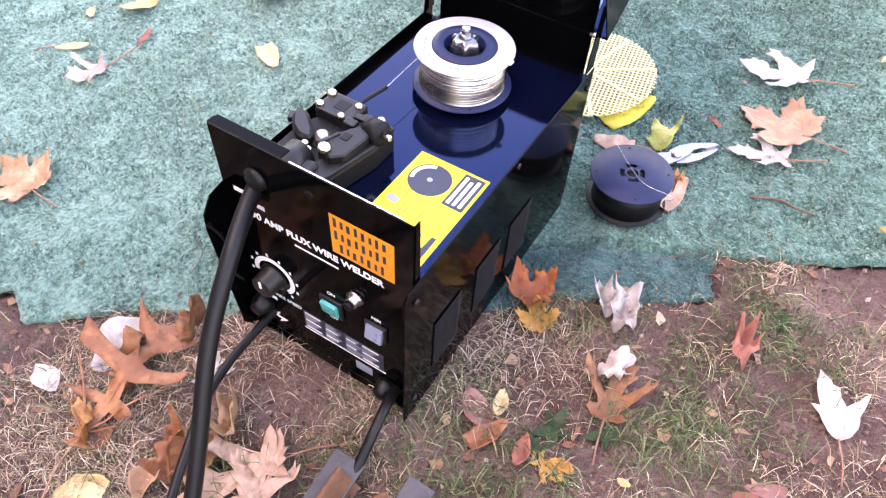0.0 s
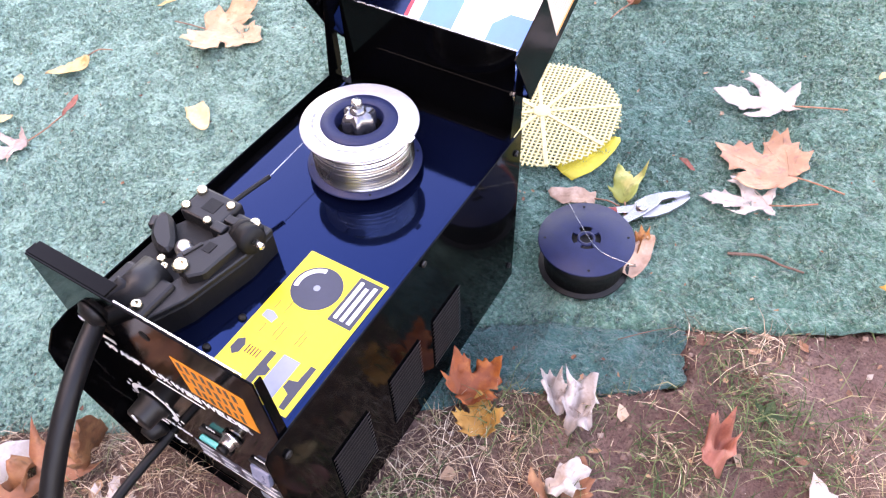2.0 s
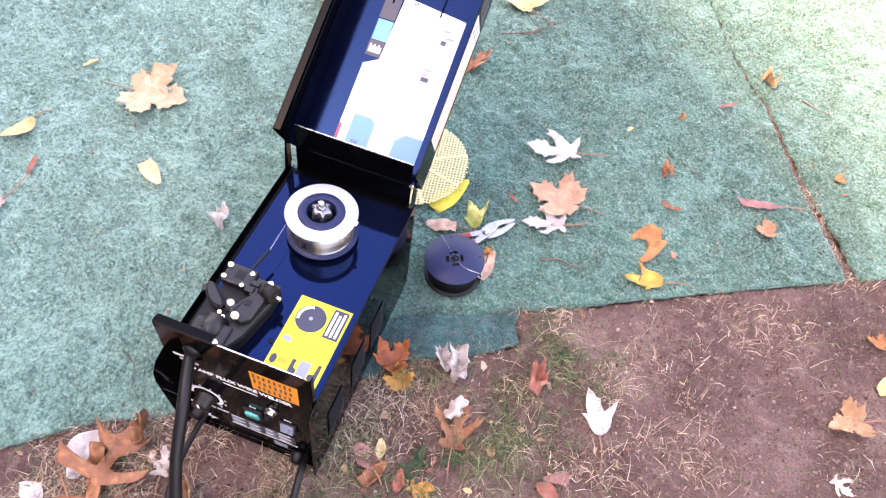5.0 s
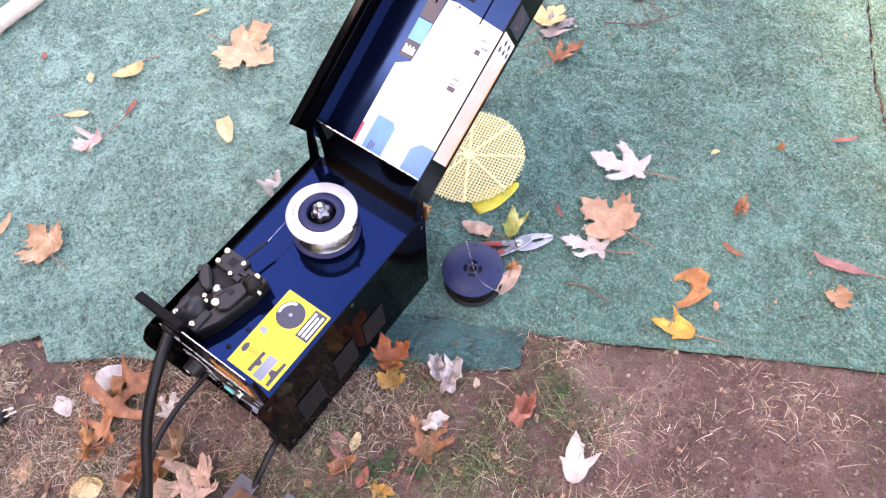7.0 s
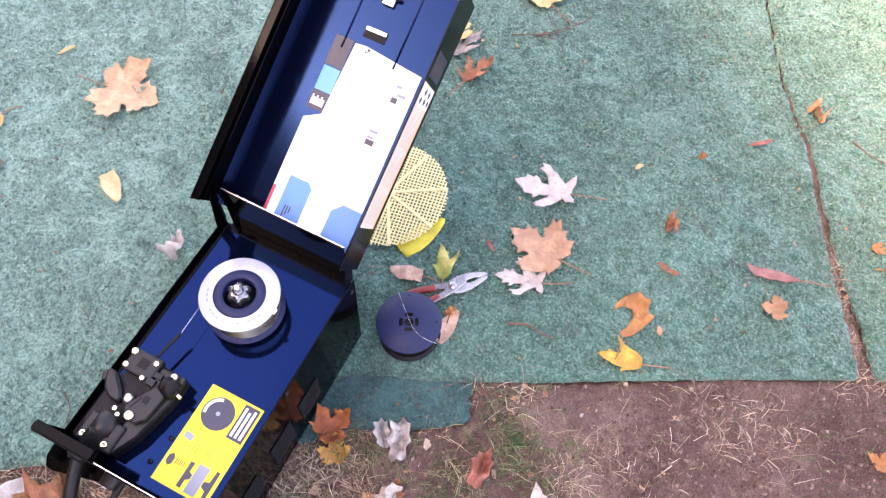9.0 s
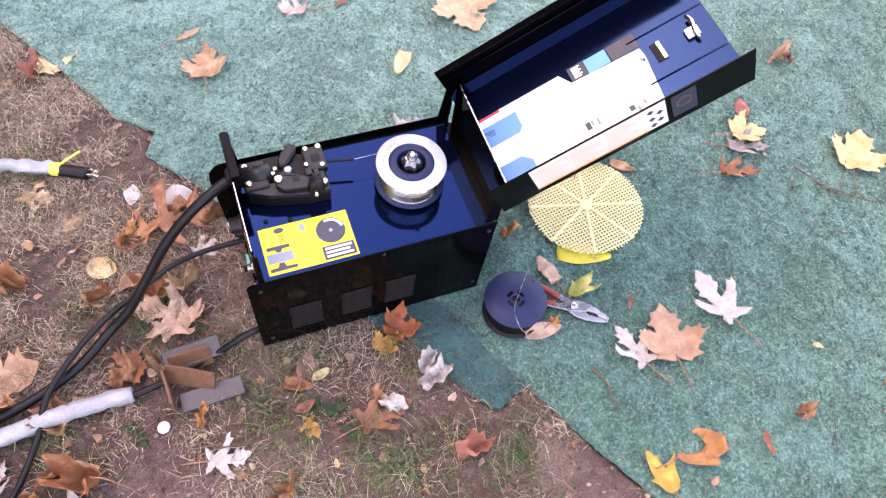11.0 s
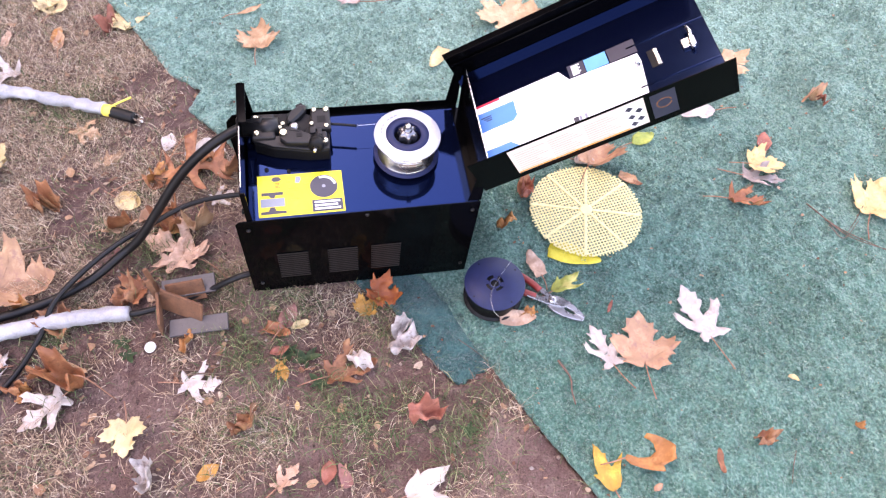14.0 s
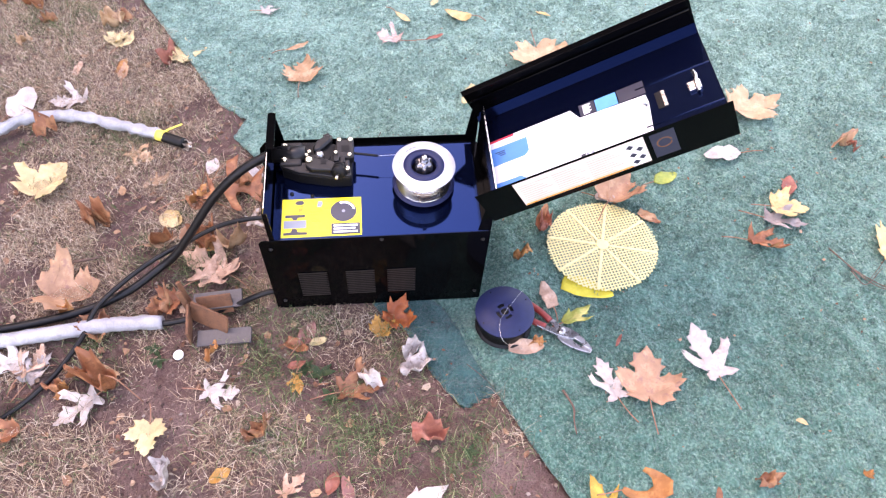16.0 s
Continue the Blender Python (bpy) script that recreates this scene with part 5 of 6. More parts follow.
# ---- things ----
build_welder()
build_wire_spool(SEAT @ pose(-0.020, 0.279, 0.0))
build_empty_spool(pose(0.153, 0.386, 0.011, 0.5, 2.0, 28))
build_disc(pose(-0.016, 0.609, 0.0115, 0.4, -0.3, 10))
build_pliers(pose(0.182, 0.492, 0.008, 0, 0, 48))
build_cable("torch_cable", "thick black rubber torch cable arching to the ground", [(-0.075, 0.02, 0.276), (-0.076, -0.014, 0.268), (-0.056, -0.075, 0.247), (-0.045, -0.138, 0.190), (-0.028, -0.202, 0.110), (-0.019, -0.242, 0.062), (-0.010, -0.280, 0.034), (0.036, -0.345, 0.020), (0.074, -0.442, 0.014), (0.100, -0.60, 0.012), (0.11, -0.85, 0.012), (0.16, -1.3, 0.012)], 0.0082)
build_cable("thin_black_cable", "thin black rubber cable crossing over the thick one", [(-0.105, -0.01, 0.062), (-0.105, -0.040, 0.058), (-0.102, -0.097, 0.060), (-0.090, -0.148, 0.064), (-0.072, -0.187, 0.064), (-0.055, -0.231, 0.052), (-0.022, -0.285, 0.050), (0.024, -0.341, 0.042), (0.079, -0.385, 0.036), (0.136, -0.410, 0.016), (0.225, -0.462, 0.007), (0.31, -0.565, 0.006), (0.42, -0.80, 0.006)], 0.0050)
build_cable("ground_cable", "thin black cable running into a white sleeve", [(0.062, -0.015, 0.032), (0.070, -0.05, 0.045), (0.075, -0.08, 0.040), (0.078, -0.12, 0.020), (0.090, -0.18, 0.010), (0.104, -0.25, 0.010), (0.105, -0.30, 0.014)], 0.0058)
build_cable("white_sleeve", "crinkled white plastic sleeve round a cable", [(0.105, -0.262, 0.014), (0.105, -0.34, 0.018), (0.111, -0.42, 0.018), (0.127, -0.56, 0.018), (0.15, -0.80, 0.018), (0.20, -1.2, 0.018)], 0.0138, 0.25, SLEEVE)
build_plug_cord()
build_scrap()
cap = tagged(part("bottle_cap", turned([(0.0090, 0.0), (0.0098, 0.001), (0.0098, 0.004), (0.0085, 0.0055), (0.002, 0.006)], seg=24), MILKY), "small round white plastic cap on bare soil", "cap")
cap.matrix_world = pose(0.172, -0.224, ground_at(0.172, -0.224), 6, 4, 0)
branch = tagged(part("branch", tube([(-1.230, 0.10, 0.024), (-1.221, 0.279, 0.026), (-1.217, 0.44, 0.026), (-1.247, 0.58, 0.026), (-1.315, 0.75, 0.024)], 0.0235, 14, 8, wobble=0.15, taper=0.75), BARK), "bare pale wooden branch lying on carpet", "branch")


def twig(points, radius, label):
    return tagged(part("twig", tube(points, radius, 8, 6, wobble=0.5, taper=0.5), TWIG), label, "twig", "twigs")


leaf("maple", "cream", -0.721, -0.376, 11, 0.086, 0.3, "pale yellow curled leaf on straw", 0.5, 1)
leaf("oval", "white", -0.503, -0.735, 70, 0.103, 0.4, "pale silvery leaf lying on dry grass", 0.5, 2)
leaf("silver", "white", -0.562, -0.569, -180, 0.091, 0.4, "pale silvery leaf curled on dry grass", 0.5, 3)
leaf("maple", "cream", -0.250, -0.604, 65, 0.107, 0.45, "large cream yellow leaf on dry grass", 0.5, 5)
leaf("crumple", "brown", -0.168, -0.478, -4, 0.059, 0.8, "crumpled orange brown leaf on dry grass", 0.0, 6)
leaf("oval", "white", -0.284, -0.227, 79, 0.048, 0.3, "small pale leaf on bare soil", 0.0, 7)
leaf("silver", "tan", -0.291, -0.354, -37, 0.048, 0.4, "small tan leaf on bare soil", 0.0, 8)
leaf("oak", "rust", -0.203, -0.243, 8, 0.17, 0.35, "large rust brown oak leaf before the welder", 0.5, 9)
leaf("oval", "rust", -0.180, -0.224, 145, 0.049, 0.5, "rust brown leaf with yellow spot on straw", 0.0, 10)
leaf("oval", "white", -0.265, -0.187, 2, 0.085, 0.6, "pale silvery leaf curled beside the oak leaf", 0.5, 11)
leaf("silver", "white", -0.142, -0.129, 16, 0.056, 0.4, "pale leaf under the thin cable", 0.5, 12)
leaf("silver", "tan", -0.095, -0.326, 3, 0.062, 0.5, "tan leaf beside the thick cable", 0.5, 13)
leaf("oval", "cream", -0.173, -0.318, -39, 0.058, 0.2, "pale cream oval leaf on straw", 0.5, 14)
leaf("crumple", "rust", -0.095, -0.236, 11, 0.060, 0.6, "crumpled rust leaf under the thick cable", 0.0, 15)
leaf("maple", "peach", 0.019, -0.506, 8, 0.108, 0.4, "large orange tan maple leaf on grass", 0.5, 16)
leaf("crumple", "orange", 0.060, -0.470, -2, 0.031, 0.5, "small curled orange leaf by the cable", 0.0, 17)
leaf("maple", "rust", 0.048, -0.247, -154, 0.057, 0.5, "rust leaf leaning on the steel scrap", 0.5, 18)
leaf("silver", "white", 0.250, -0.164, -9, 0.068, 0.3, "small white lobed leaf on bare soil", 0.5, 19)
leaf("crumple", "rust", 0.240, -0.318, 155, 0.098, 0.55, "curled rust brown oak leaf on soil", 0.5, 20)
leaf("silver", "white", 0.243, -0.359, -140, 0.085, 0.4, "pale silver leaf with brown edge on soil", 0.5, 21)
leaf("crumple", "rust", 0.223, -0.453, -0, 0.039, 0.5, "crumpled rust leaf on soil", 0.0, 22)
leaf("silver", "beige", 0.195, -0.508, 60, 0.066, 0.4, "beige lobed leaf on soil", 0.5, 23)
leaf("maple", "cream", 0.308, -0.250, -89, 0.060, 0.3, "yellow three lobed leaf on soil", 0.5, 24)
leaf("crumple", "greywhite", 0.430, -0.204, 99, 0.06, 0.5, "grey white spotted leaf curled on soil", 0.0, 25)
leaf("oval", "amber", 0.415, -0.137, 28, 0.041, 0.3, "small amber yellow leaf on grass", 0.0, 26)
leaf("silver", "beige", 0.446, -0.012, 44, 0.050, 0.4, "beige dry leaf on straw", 0.5, 27)
leaf("strip", "tan", 0.458, 0.088, 76, 0.038, 0.4, "narrow tan leaf on straw", 0.0, 28)
leaf("twolobe", "white", 0.486, 0.186, 27, 0.086, 0.25, "large white two lobed leaf on bare soil", 0.5, 29)
leaf("crumple", "brown", 0.344, -0.086, 17, 0.054, 0.8, "crumpled brown leaf with white edge on grass", 0.0, 30)
leaf("crumple", "redbrown", 0.361, 0.207, -3, 0.064, 0.8, "crumpled red brown leaf on soil", 0.0, 31)
leaf("silver", "brown", 0.267, 0.079, 7, 0.088, 0.6, "brown curled leaf with pale tip on soil", 0.5, 32)
leaf("crumple", "white", 0.241, 0.116, -33, 0.050, 0.7, "pale curled leaf tip on soil", 0.0, 33)
leaf("crumple", "greywhite", 0.238, 0.188, 20, 0.072, 0.36, "crumpled grey white leaf at the carpet edge", 0.0, 34)
leaf("crumple", "greywhite", 0.212, 0.197, 36, 0.046, 0.36, "crumpled grey white leaf at the carpet edge", 0.0, 35)
leaf("oval", "cream", 0.166, 0.019, 16, 0.035, 0.3, "small cream leaf on grass", 0.0, 36)
leaf("oval", "redbrown", 0.212, -0.020, 11, 0.037, 0.5, "dull red brown leaf on grass", 0.0, 37)
leaf("oval", "amber", 0.267, 0.006, 90, 0.029, 0.4, "small amber leaf on grass", 0.0, 38)
leaf("oval", "yellow", 0.322, 0.024, 90, 0.016, 0.3, "tiny yellow leaf on grass", 0.0, 39)
leaf("maple", "amber", 0.149, 0.142, 28, 0.046, 0.4, "amber yellow leaf at the welder foot", 0.0, 40)
leaf("maple", "redorange", 0.108, 0.17, -25, 0.06, 0.6, "orange red leaf curled at the welder foot", 0.0, 41)
leaf("crumple", "orange", 0.193, -0.166, 74, 0.043, 0.7, "curled orange brown leaf by the steel scrap", 0.0, 42)
leaf("maple", "apricot", -0.665, 0.567, -84, 0.128, 0.22, "large peach maple leaf with long stem on carpet", 0.5, 44)
leaf("maple", "peach", -0.128, 0.645, 54, 0.104, 0.5, "peach leaf beneath the open lid", 0.5, 45)
leaf("oval", "white", -0.153, 0.620, -21, 0.055, 0.4, "pale leaf beneath the open lid", 0.5, 46)
leaf("maple", "apricot", -0.385, 1.005, 19, 0.124, 0.3, "orange brown maple leaf on green carpet", 0.5, 47)
leaf("oval", "white", -0.255, 0.977, -171, 0.097, 0.4, "pale oval leaf behind the welder", 0.5, 48)
leaf("oval", "green", -0.183, 0.757, 19, 0.062, 0.2, "yellow green oval leaf on carpet", 0.5, 49)
leaf("oval", "redbrown", -0.120, 1.033, 65, 0.061, 0.3, "dull red leaf on green carpet", 0.5, 50)
leaf("maple", "yellow", -0.092, 0.992, -11, 0.074, 0.3, "pale yellow leaf lying on a grey leaf", 0.5, 51)
leaf("silver", "greywhite", -0.066, 0.965, -22, 0.085, 0.4, "grey white leaf under a yellow leaf", 0.5, 52)
leaf("silver", "rust", -0.008, 0.910, -20, 0.084, 0.7, "rust brown curled leaf on green carpet", 0.5, 53)
leaf("maple", "yellow", 0.063, 1.189, 48, 0.110, 0.35, "large pale yellow maple leaf on green carpet", 0.5, 54)
leaf("crumple", "redbrown", -0.049, 0.492, 73, 0.056, 0.6, "small red brown leaf by the welder", 0.0, 56)
leaf("strip", "brown", -0.087, 0.707, -30, 0.043, 0.4, "narrow brown leaf by the yellow disc", 0.0, 57)
leaf("strip2", "beige", 0.123, 0.487, 104, 0.062, 0.5, "curled beige leaf beside the spool", 0.5, 58)
leaf("twolobe", "yellowgreen", 0.158, 0.499, 30, 0.07, 0.45, "yellow green lobed leaf on carpet", 0.5, 59)
leaf("strip2", "beige", 0.201, 0.39, -10, 0.066, 0.5, "peach leaf under the empty spool", 0.0, 60)
leaf("silver", "white", 0.3165, 0.572, 106, 0.085, 0.3, "white lobed leaf by the pliers tip", 0.5, 61)
leaf("maple", "peach", 0.323, 0.625, 80, 0.103, 0.22, "large peach maple leaf with stem on carpet", 0.5, 62)
leaf("silver", "white", 0.291, 0.76, 105, 0.108, 0.32, "white deeply lobed leaf with stem on carpet", 0.5, 63)
leaf("hook", "orange", 0.479, 0.541, 17, 0.080, 0.3, "orange curved oak leaf on green carpet", 0.5, 64)
leaf("twolobe", "ygold", 0.526, 0.513, 104, 0.078, 0.3, "golden yellow star shaped leaf on carpet", 0.5, 65)
leaf("oval", "peach", 0.535, 0.573, 27, 0.020, 0.4, "small tan leaf scrap on carpet", 0.0, 66)
leaf("strip", "brown", 0.483, 0.700, -98, 0.043, 0.5, "small narrow brown leaf on carpet", 0.0, 67)
leaf("crumple", "brown", 0.485, 0.762, 12, 0.047, 0.5, "small curled brown leaf on carpet", 0.0, 68)
leaf("strip", "mauve", 0.717, 0.779, 101, 0.101, 0.25, "long narrow mauve brown leaf on carpet", 0.5, 69)
leaf("maple", "peachdark", 0.706, 0.710, 103, 0.041, 0.4, "tan brown leaf on green carpet", 0.0, 70)
leaf("strip", "redbrown", 0.551, 1.016, -53, 0.048, 0.3, "narrow red brown leaf on carpet", 0.0, 71)
leaf("crumple", "orange", 0.475, 0.943, -52, 0.018, 0.5, "small orange scrap on carpet", 0.0, 72)
leaf("oval", "cream", 0.378, 0.870, -33, 0.020, 0.5, "tiny pale leaf scrap on carpet", 0.0, 73)
leaf("strip", "redbrown", 0.189, 0.606, -122, 0.032, 0.4, "tiny red brown leaf scrap on carpet", 0.0, 74)
leaf("maple", "tan", -0.578, -0.039, 81, 0.092, 0.3, "tan maple leaf on carpet by the dirt edge", 0.5, 77)
leaf("silver", "pinkwhite", -0.724, 0.215, 158, 0.067, 0.4, "pinkish white lobed leaf on carpet", 0.5, 78)
leaf("strip", "cream", -0.852, 0.205, -52, 0.065, 0.2, "narrow cream leaf on carpet", 0.5, 79)
leaf("strip", "redbrown", -0.722, 0.281, 15, 0.051, 0.3, "narrow red brown leaf on carpet", 0.5, 80)
leaf("oval", "yellow", -0.803, 0.412, 158, 0.079, 0.3, "yellow oval leaf with stem on carpet", 0.5, 81)
leaf("strip2", "cream", -0.529, 0.399, -121, 0.079, 0.15, "cut cream yellow leaf strip on carpet", 0.0, 82)
leaf("strip", "yellow", -0.802, 0.627, 153, 0.044, 0.2, "small yellow leaf on carpet", 0.0, 83)
leaf("oval", "cream", -0.899, 0.324, -124, 0.034, 0.2, "tiny cream leaf on carpet", 0.0, 84)
leaf("oval", "redbrown", -1.035, 0.287, 36, 0.024, 0.3, "tiny red brown leaf on carpet", 0.0, 85)
leaf("crumple", "white", -0.3, 0.305, 12, 0.058, 0.8, "curled beige leaf beside the welder", 0.0, 86)
leaf("crumple", "peachdark", 0.631, 1.156, -129, 0.045, 0.5, "small tan leaf in the sun patch", 0.0, 87)
leaf("maple", "orange", 0.815, 0.905, -90, 0.023, 0.4, "orange leaf on carpet", 0.0, 89)
leaf("maple", "orange", 0.921, 0.530, 74, 0.036, 0.5, "orange tan leaf on bare soil", 0.0, 90)
leaf("strip", "orange", 0.843, 0.870, 111, 0.019, 0.5, "small orange leaf on carpet", 0.0, 91)
leaf("silver", "white", 0.853, 0.255, -118, 0.036, 0.3, "white lobed leaf on bare soil", 0.0, 92)
leaf("maple", "peachdark", 0.895, 0.374, 119, 0.063, 0.5, "tan maple leaf on bare soil", 0.5, 93)
leaf("oval", "yellow", 0.923, 0.434, -10, 0.039, 0.3, "yellow leaf on bare soil", 0.0, 94)
leaf("silver", "amber", 0.228, -0.001, -100, 0.036, 0.4, "amber leaf on grass", 0.0, 96)
leaf("oval", "redbrown", 0.411, 0.076, -108, 0.043, 0.4, "dull red brown leaf on soil", 0.0, 97)
leaf("strip", "tan", -0.715, -0.090, 11, 0.067, 0.3, "narrow tan leaf on carpet", 0.5, 99)
leaf("silver", "white", -0.885, -0.163, 1, 0.054, 0.4, "white lobed leaf on carpet", 0.5, 101)
leaf("silver", "cream", -0.760, -0.530, 59, 0.066, 0.4, "cream leaf on straw", 0.5, 102)
leaf("oval", "peach", -0.624, -0.489, 93, 0.054, 0.4, "small peach leaf on straw", 0.5, 103)
leaf("crumple", "tan", -0.858, -0.587, 13, 0.065, 0.5, "tan leaf on straw", 0.0, 105)
leaf("crumple", "brown", -0.895, -0.768, -3, 0.051, 0.5, "brown leaf on straw", 0.0, 106)
leaf("crumple", "redbrown", -0.679, -0.398, 59, 0.057, 0.5, "red brown leaf on bare soil", 0.0, 107)
leaf("crumple", "redbrown", -0.262, 1.221, -68, 0.032, 0.5, "small brown scrap on carpet", 0.0, 108)
leaf("strip2", "lemon", 0.062, 0.514, -24, 0.104, 0.05, "smooth bright yellow leaf against the plastic disc", 0.0, 111)
leaf("crumple", "rust", -0.088, -0.226, -26, 0.062, 0.8, "folded rust leaf beside the thick cable", 0.0, 112)
leaf("crumple", "tan", -0.064, -0.167, 33, 0.059, 0.8, "crumbling tan leaf before the welder", 0.0, 113)
leaf("silver", "tan", -0.371, -0.422, -25, 0.066, 0.5, "small tan lobed leaf on soil", 0.5, 114)
leaf("oval", "peach", -0.098, -0.264, 18, 0.048, 0.6, "curled peach leaf beside the cables", 0.0, 116)
leaf("oval", "orange", -0.074, -0.223, 7, 0.059, 0.5, "curled orange leaf beside the cables", 0.5, 117)
leaf("crumple", "brown", -0.210, -0.055, -162, 0.057, 0.5, "crumpled brown leaf at the welder foot", 0.0, 118)
leaf("crumple", "mauve", -0.019, -0.304, 43, 0.025, 0.5, "small dull brown leaf between the cables", 0.0, 119)
leaf("oval", "tan", -0.237, -0.409, 113, 0.030, 0.4, "small tan leaf on straw", 0.0, 120)
leaf("oval", "mauve", 0.166, 0.000, 59, 0.054, 0.4, "dull mauve leaf on bare soil", 0.5, 121)
leaf("maple", "brown", 0.088, -0.391, -72, 0.054, 0.6, "curled brown leaf beside the white sleeve", 0.5, 122)
leaf("silver", "beige", -0.005, -0.15, 150, 0.118, 0.4, "large beige pink lobed leaf curled on straw", 0.5, 123)
leaf("silver", "beige", 0.008, -0.205, 20, 0.085, 0.5, "beige pink leaf lobe curled on straw", 0.5, 124)

leaf("silver", "white", 0.175, -0.508, 164, 0.092, 0.45, "pale lobed leaf curled beside the white sleeve", 0.5, 130)
leaf("silver", "greywhite", 0.207, -0.494, 62, 0.069, 0.4, "grey white lobed leaf on soil by the cable", 0.5, 131)
leaf("crumple", "orange", 0.294, -0.535, 85, 0.064, 0.6, "curled orange brown leaf by the thin cable", 0.0, 132)
leaf("maple", "rust", 0.303, -0.483, -157, 0.048, 0.5, "rust orange leaf flat on soil", 0.3, 133)
leaf("crumple", "orange", 0.198, 0.425, -10, 0.036, 0.5, "small orange brown leaf tucked beside the spool", 0.0, 152)
leaf("crumple", "orange", 0.245, -0.432, 65, 0.035, 0.6, "small curled orange leaf beside the thin cable", 0.0, 134)
leaf("crumple", "rust", -0.954, -0.820, 20, 0.070, 0.5, "crumpled rust leaf among dry grass", 0.0, 135)
leaf("crumple", "tan", -0.801, -0.804, 29, 0.041, 0.5, "small tan leaf scrap on dry grass", 0.0, 136)
leaf("maple", "cream", -0.784, -0.556, 39, 0.058, 0.4, "cream leaf curled on straw", 0.3, 137)
leaf("strip2", "orange", -0.651, -0.499, 91, 0.063, 0.4, "narrow orange leaf on straw", 0.0, 138)
leaf("crumple", "tan", -0.923, -0.955, 13, 0.062, 0.6, "large tan curled leaf on dry grass", 0.0, 139)
leaf("crumple", "orange", -0.998, -0.914, 16, 0.040, 0.5, "small orange leaf on dry grass", 0.0, 140)
leaf("crumple", "brown", -0.882, -0.549, 28, 0.040, 0.5, "brown curled leaf at the grass edge", 0.0, 141)
leaf("strip2", "beige", -0.664, -0.619, 85, 0.050, 0.4, "small beige leaf on soil", 0.0, 142)
leaf("crumple", "rust", -0.169, -0.471, -6, 0.061, 0.5, "crumpled rust leaf on dry grass", 0.0, 144)
leaf("strip2", "tan", -0.259, -0.345, 53, 0.046, 0.4, "small tan leaf on straw", 0.0, 145)
leaf("crumple", "rust", -0.442, -0.656, 23, 0.057, 0.5, "brown leaf under the wrapped cord", 0.0, 146)
leaf("oval", "yellow", -0.183, -0.311, -44, 0.064, 0.3, "small pale yellow oval leaf on straw", 0.3, 147)
leaf("crumple", "orange", -0.003, 0.425, -4, 0.039, 0.6, "curled orange brown leaf on carpet by the welder", 0.0, 148)
leaf("strip2", "rust", -0.063, 0.488, 69, 0.059, 0.5, "narrow rust leaf beside the yellow disc", 0.0, 149)
leaf("strip2", "peachdark", -0.100, 0.704, -38, 0.051, 0.4, "narrow tan leaf behind the yellow disc", 0.0, 150)
leaf("crumple", "peach", -0.254, 1.188, 15, 0.049, 0.5, "tan curled leaf on green carpet", 0.0, 151)
leaf("crumple", "rust", -0.216, -0.181, 29, 0.074, 0.45, "folded rust leaf against the welder foot", 0.0, 160)
leaf("crumple", "orange", -0.194, -0.253, 51, 0.053, 0.5, "curled orange leaf beside the thick cable", 0.0, 161)
leaf("crumple", "rust", -0.091, -0.320, 16, 0.051, 0.45, "rust brown leaf under the thin cable", 0.0, 162)
leaf("crumple", "brown", 0.087, -0.288, 57, 0.059, 0.45, "dark brown leaf curled by the steel scrap", 0.0, 163)
leaf("crumple", "rust", 0.211, -0.416, 28, 0.047, 0.45, "rust leaf heaped with pale leaves on soil", 0.0, 164)
leaf("strip2", "tan", 0.195, -0.379, -12, 0.056, 0.5, "curled tan leaf on the leaf heap", 0.0, 165)
leaf("strip2", "mauve", 0.459, 0.100, 109, 0.042, 0.4, "narrow mauve leaf on straw", 0.0, 166)
leaf("strip2", "rust", 0.155, -0.026, -30, 0.051, 0.4, "rust leaf lying in the grass", 0.0, 167)
leaf("crumple", "brown", 0.351, -0.075, 43, 0.050, 0.4, "dark crumpled leaf with pale edge on soil", 0.0, 168)


def build_weed(x, y, turn, size, seed):
    """A small broad-leaved weed: a flat rosette of oval leaves."""
    rs = random.Random(seed)
    t = empty("weed", pose(x, y, ground_at(x, y) - 0.004, 0, 0, turn), "small dark green weed rosette growing in soil", "weed", "weeds in the soil")
    for k in range(rs.randint(4, 6)):
        a, ln = radians(k * 70 + rs.uniform(-18, 18)), size * rs.uniform(0.7, 1.1)
        wide, rise = ln * rs.uniform(0.20, 0.27), rs.uniform(0.15, 0.5)
        bm = bmesh.new()
        rows = []
        for i in range(8):
            f = i / 7
            w = wide * math.sin(math.pi * min(1, 0.06 + 0.94 * f) ** 0.8) * (0.25 if i == 0 else 1)
            r, z = ln * f, ln * (rise * f - 0.55 * rise * f * f) + 0.001
            rows.append([bm.verts.new((r * math.cos(a) - o * w * math.sin(a), r * math.sin(a) + o * w * math.cos(a), z + abs(o) * w * 0.35)) for o in (-1, 0, 1)])
        for p, q in zip(rows, rows[1:]):
            for j in (0, 1):
                bm.faces.new((p[j], p[j + 1], q[j + 1], q[j]))
        bmesh.ops.solidify(bm, geom=bm.faces[:], thickness=0.0004)
        part("leaf_blade", smooth(bm), WEED, t)
    return t


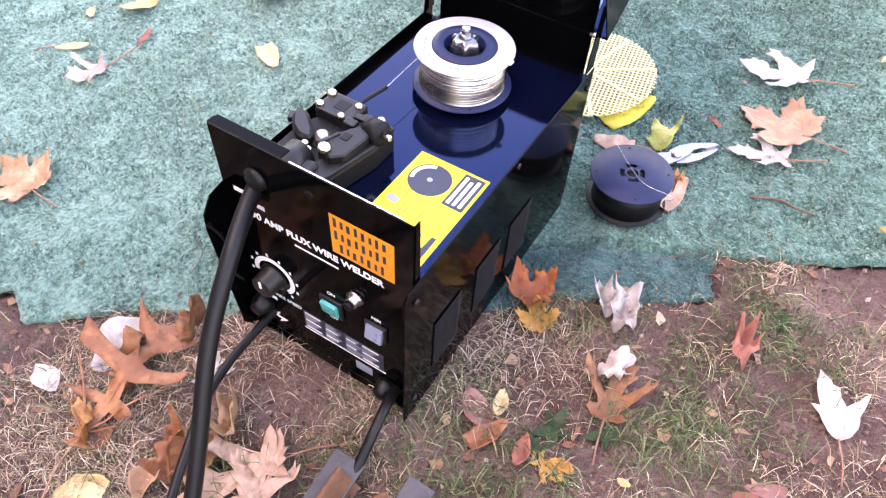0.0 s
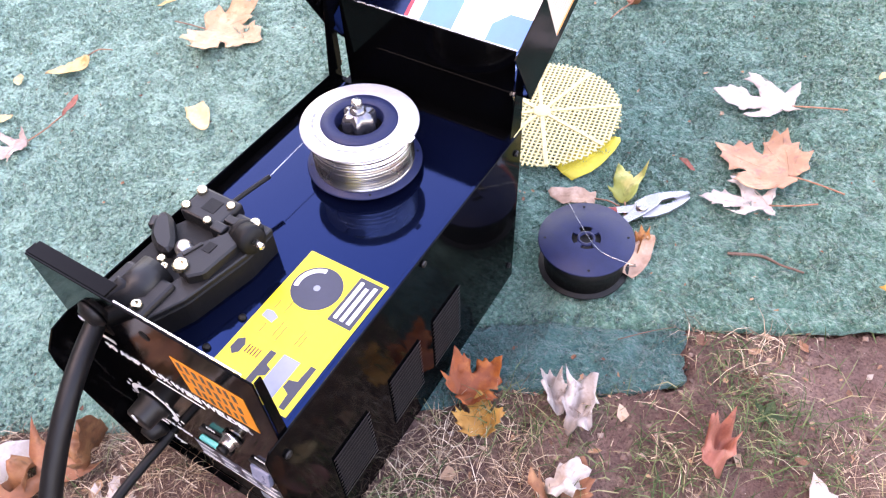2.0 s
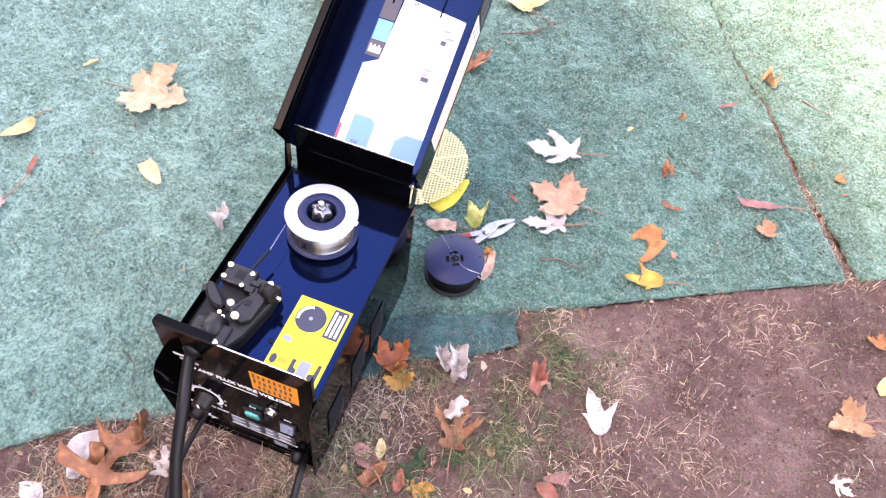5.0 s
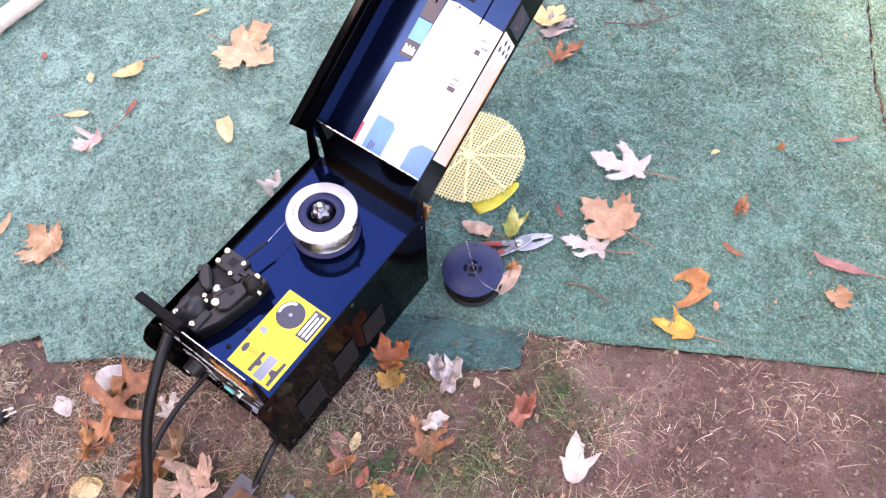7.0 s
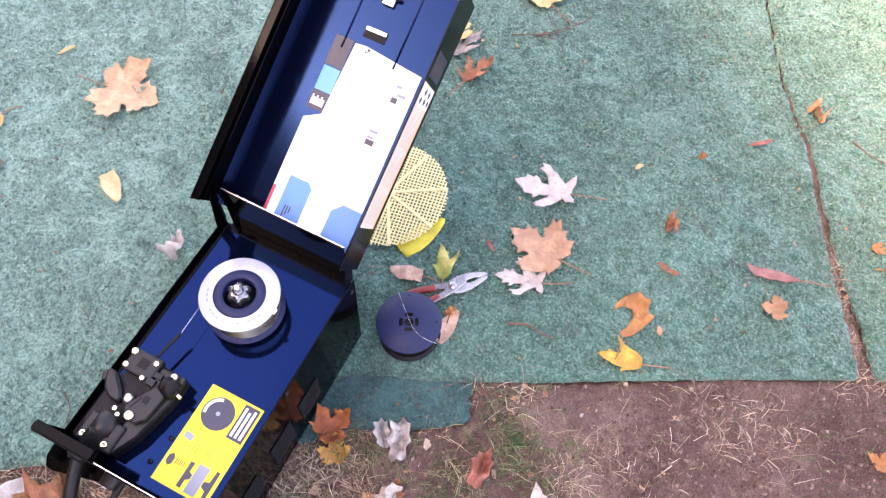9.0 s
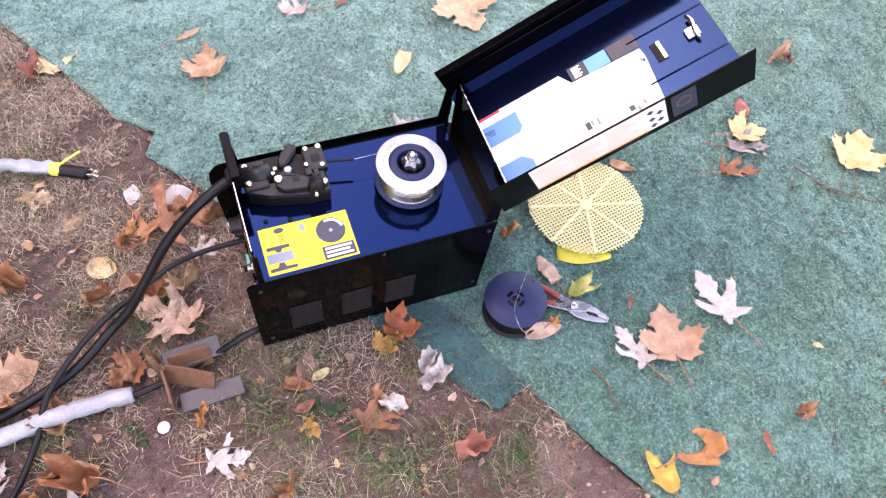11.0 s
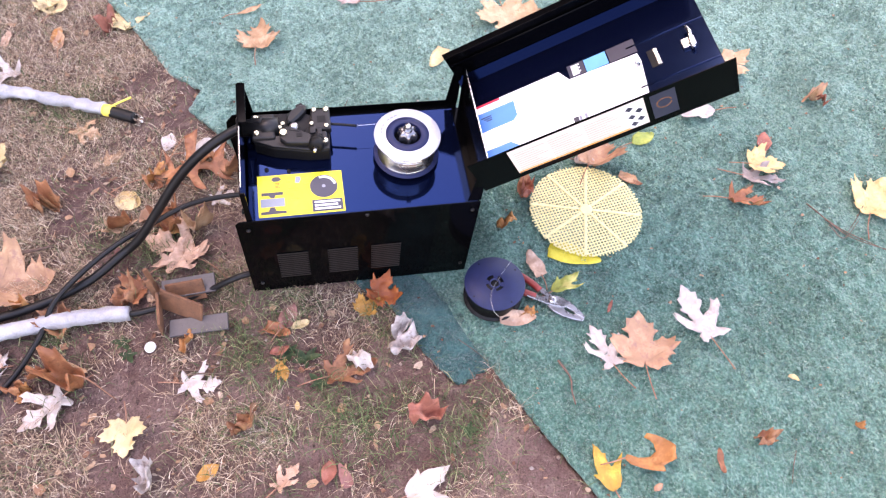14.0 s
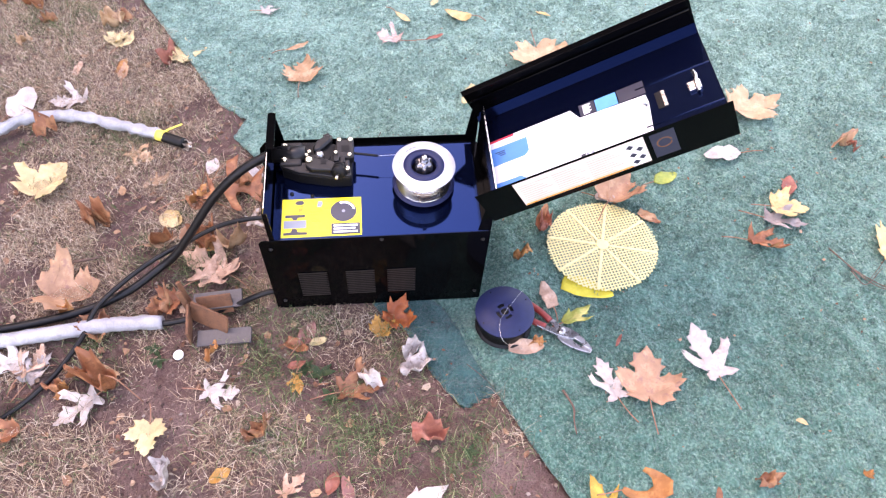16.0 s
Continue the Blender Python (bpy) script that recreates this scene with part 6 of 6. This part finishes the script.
for k, (wx, wy, wr, ws) in enumerate(((0.227, 0.041, 10, 0.028), (0.277, 0.062, 80, 0.024), (0.214, 0.012, 150, 0.020), (0.154, -0.274, 40, 0.022), (0.180, -0.262, 110, 0.018), (0.395, 0.300, 20, 0.018))):
    build_weed(wx, wy, wr, ws, 60 + k)
twig([(0.295, 0.477, 0.0082), (0.328, 0.490, 0.0082), (0.353, 0.487, 0.0082), (0.378, 0.487, 0.0082)], 0.0022, "thin dark twig lying on green carpet")
twig([(0.505, 0.828, 0.0069), (0.528, 0.813, 0.0069), (0.554, 0.799, 0.0069)], 0.0009, "fine dry stem lying on green carpet")
twig([(-0.054, -0.481, 0.0095), (-0.059, -0.448, 0.0095), (-0.064, -0.420, 0.0095)], 0.0035, "short dry stick on straw")
twig([(0.066, 1.090, 0.0072), (0.116, 1.124, 0.0072), (0.160, 1.196, 0.0072)], 0.0012, "fine dry stem lying on green carpet")
twig([(0.223, -0.185, 0.0078), (0.228, -0.140, 0.0078), (0.226, -0.095, 0.0078)], 0.0018, "dry reddish stem on bare soil")
twig([(0.234, -0.179, 0.0075), (0.236, -0.134, 0.0075), (0.241, -0.091, 0.0075)], 0.0015, "dry reddish stem on bare soil")
twig([(0.230, 0.310, 0.0067), (0.258, 0.337, 0.0067), (0.279, 0.354, 0.0067)], 0.0007, "fine pale stem at the carpet corner")
twig([(0.727, 1.118, 0.0074), (0.763, 1.100, 0.0074), (0.794, 1.094, 0.0074)], 0.0014, "pale dry stem in the sun patch")
twig([(0.038, 1.189, 0.0070), (0.074, 1.152, 0.0070), (0.102, 1.120, 0.0070)], 0.001, "fine dry stem lying on green carpet")
twig([(-0.388, 0.160, 0.0070), (-0.372, 0.154, 0.0070), (-0.356, 0.146, 0.0070)], 0.001, "pale fibre lying on green carpet")
twig([(-0.311, 0.027, 0.0069), (-0.283, 0.009, 0.0069), (-0.272, -0.024, 0.0069)], 0.0009, "fine dry stem lying on green carpet")
twig([(0.079, 1.092, 0.0072), (0.114, 1.106, 0.0072), (0.078, 1.156, 0.0072)], 0.0012, "fine dry stem lying on green carpet")
twig([(0.022, 1.069, 0.0074), (0.090, 1.108, 0.0074), (0.152, 1.177, 0.0074)], 0.0014, "long dry stem lying on green carpet")
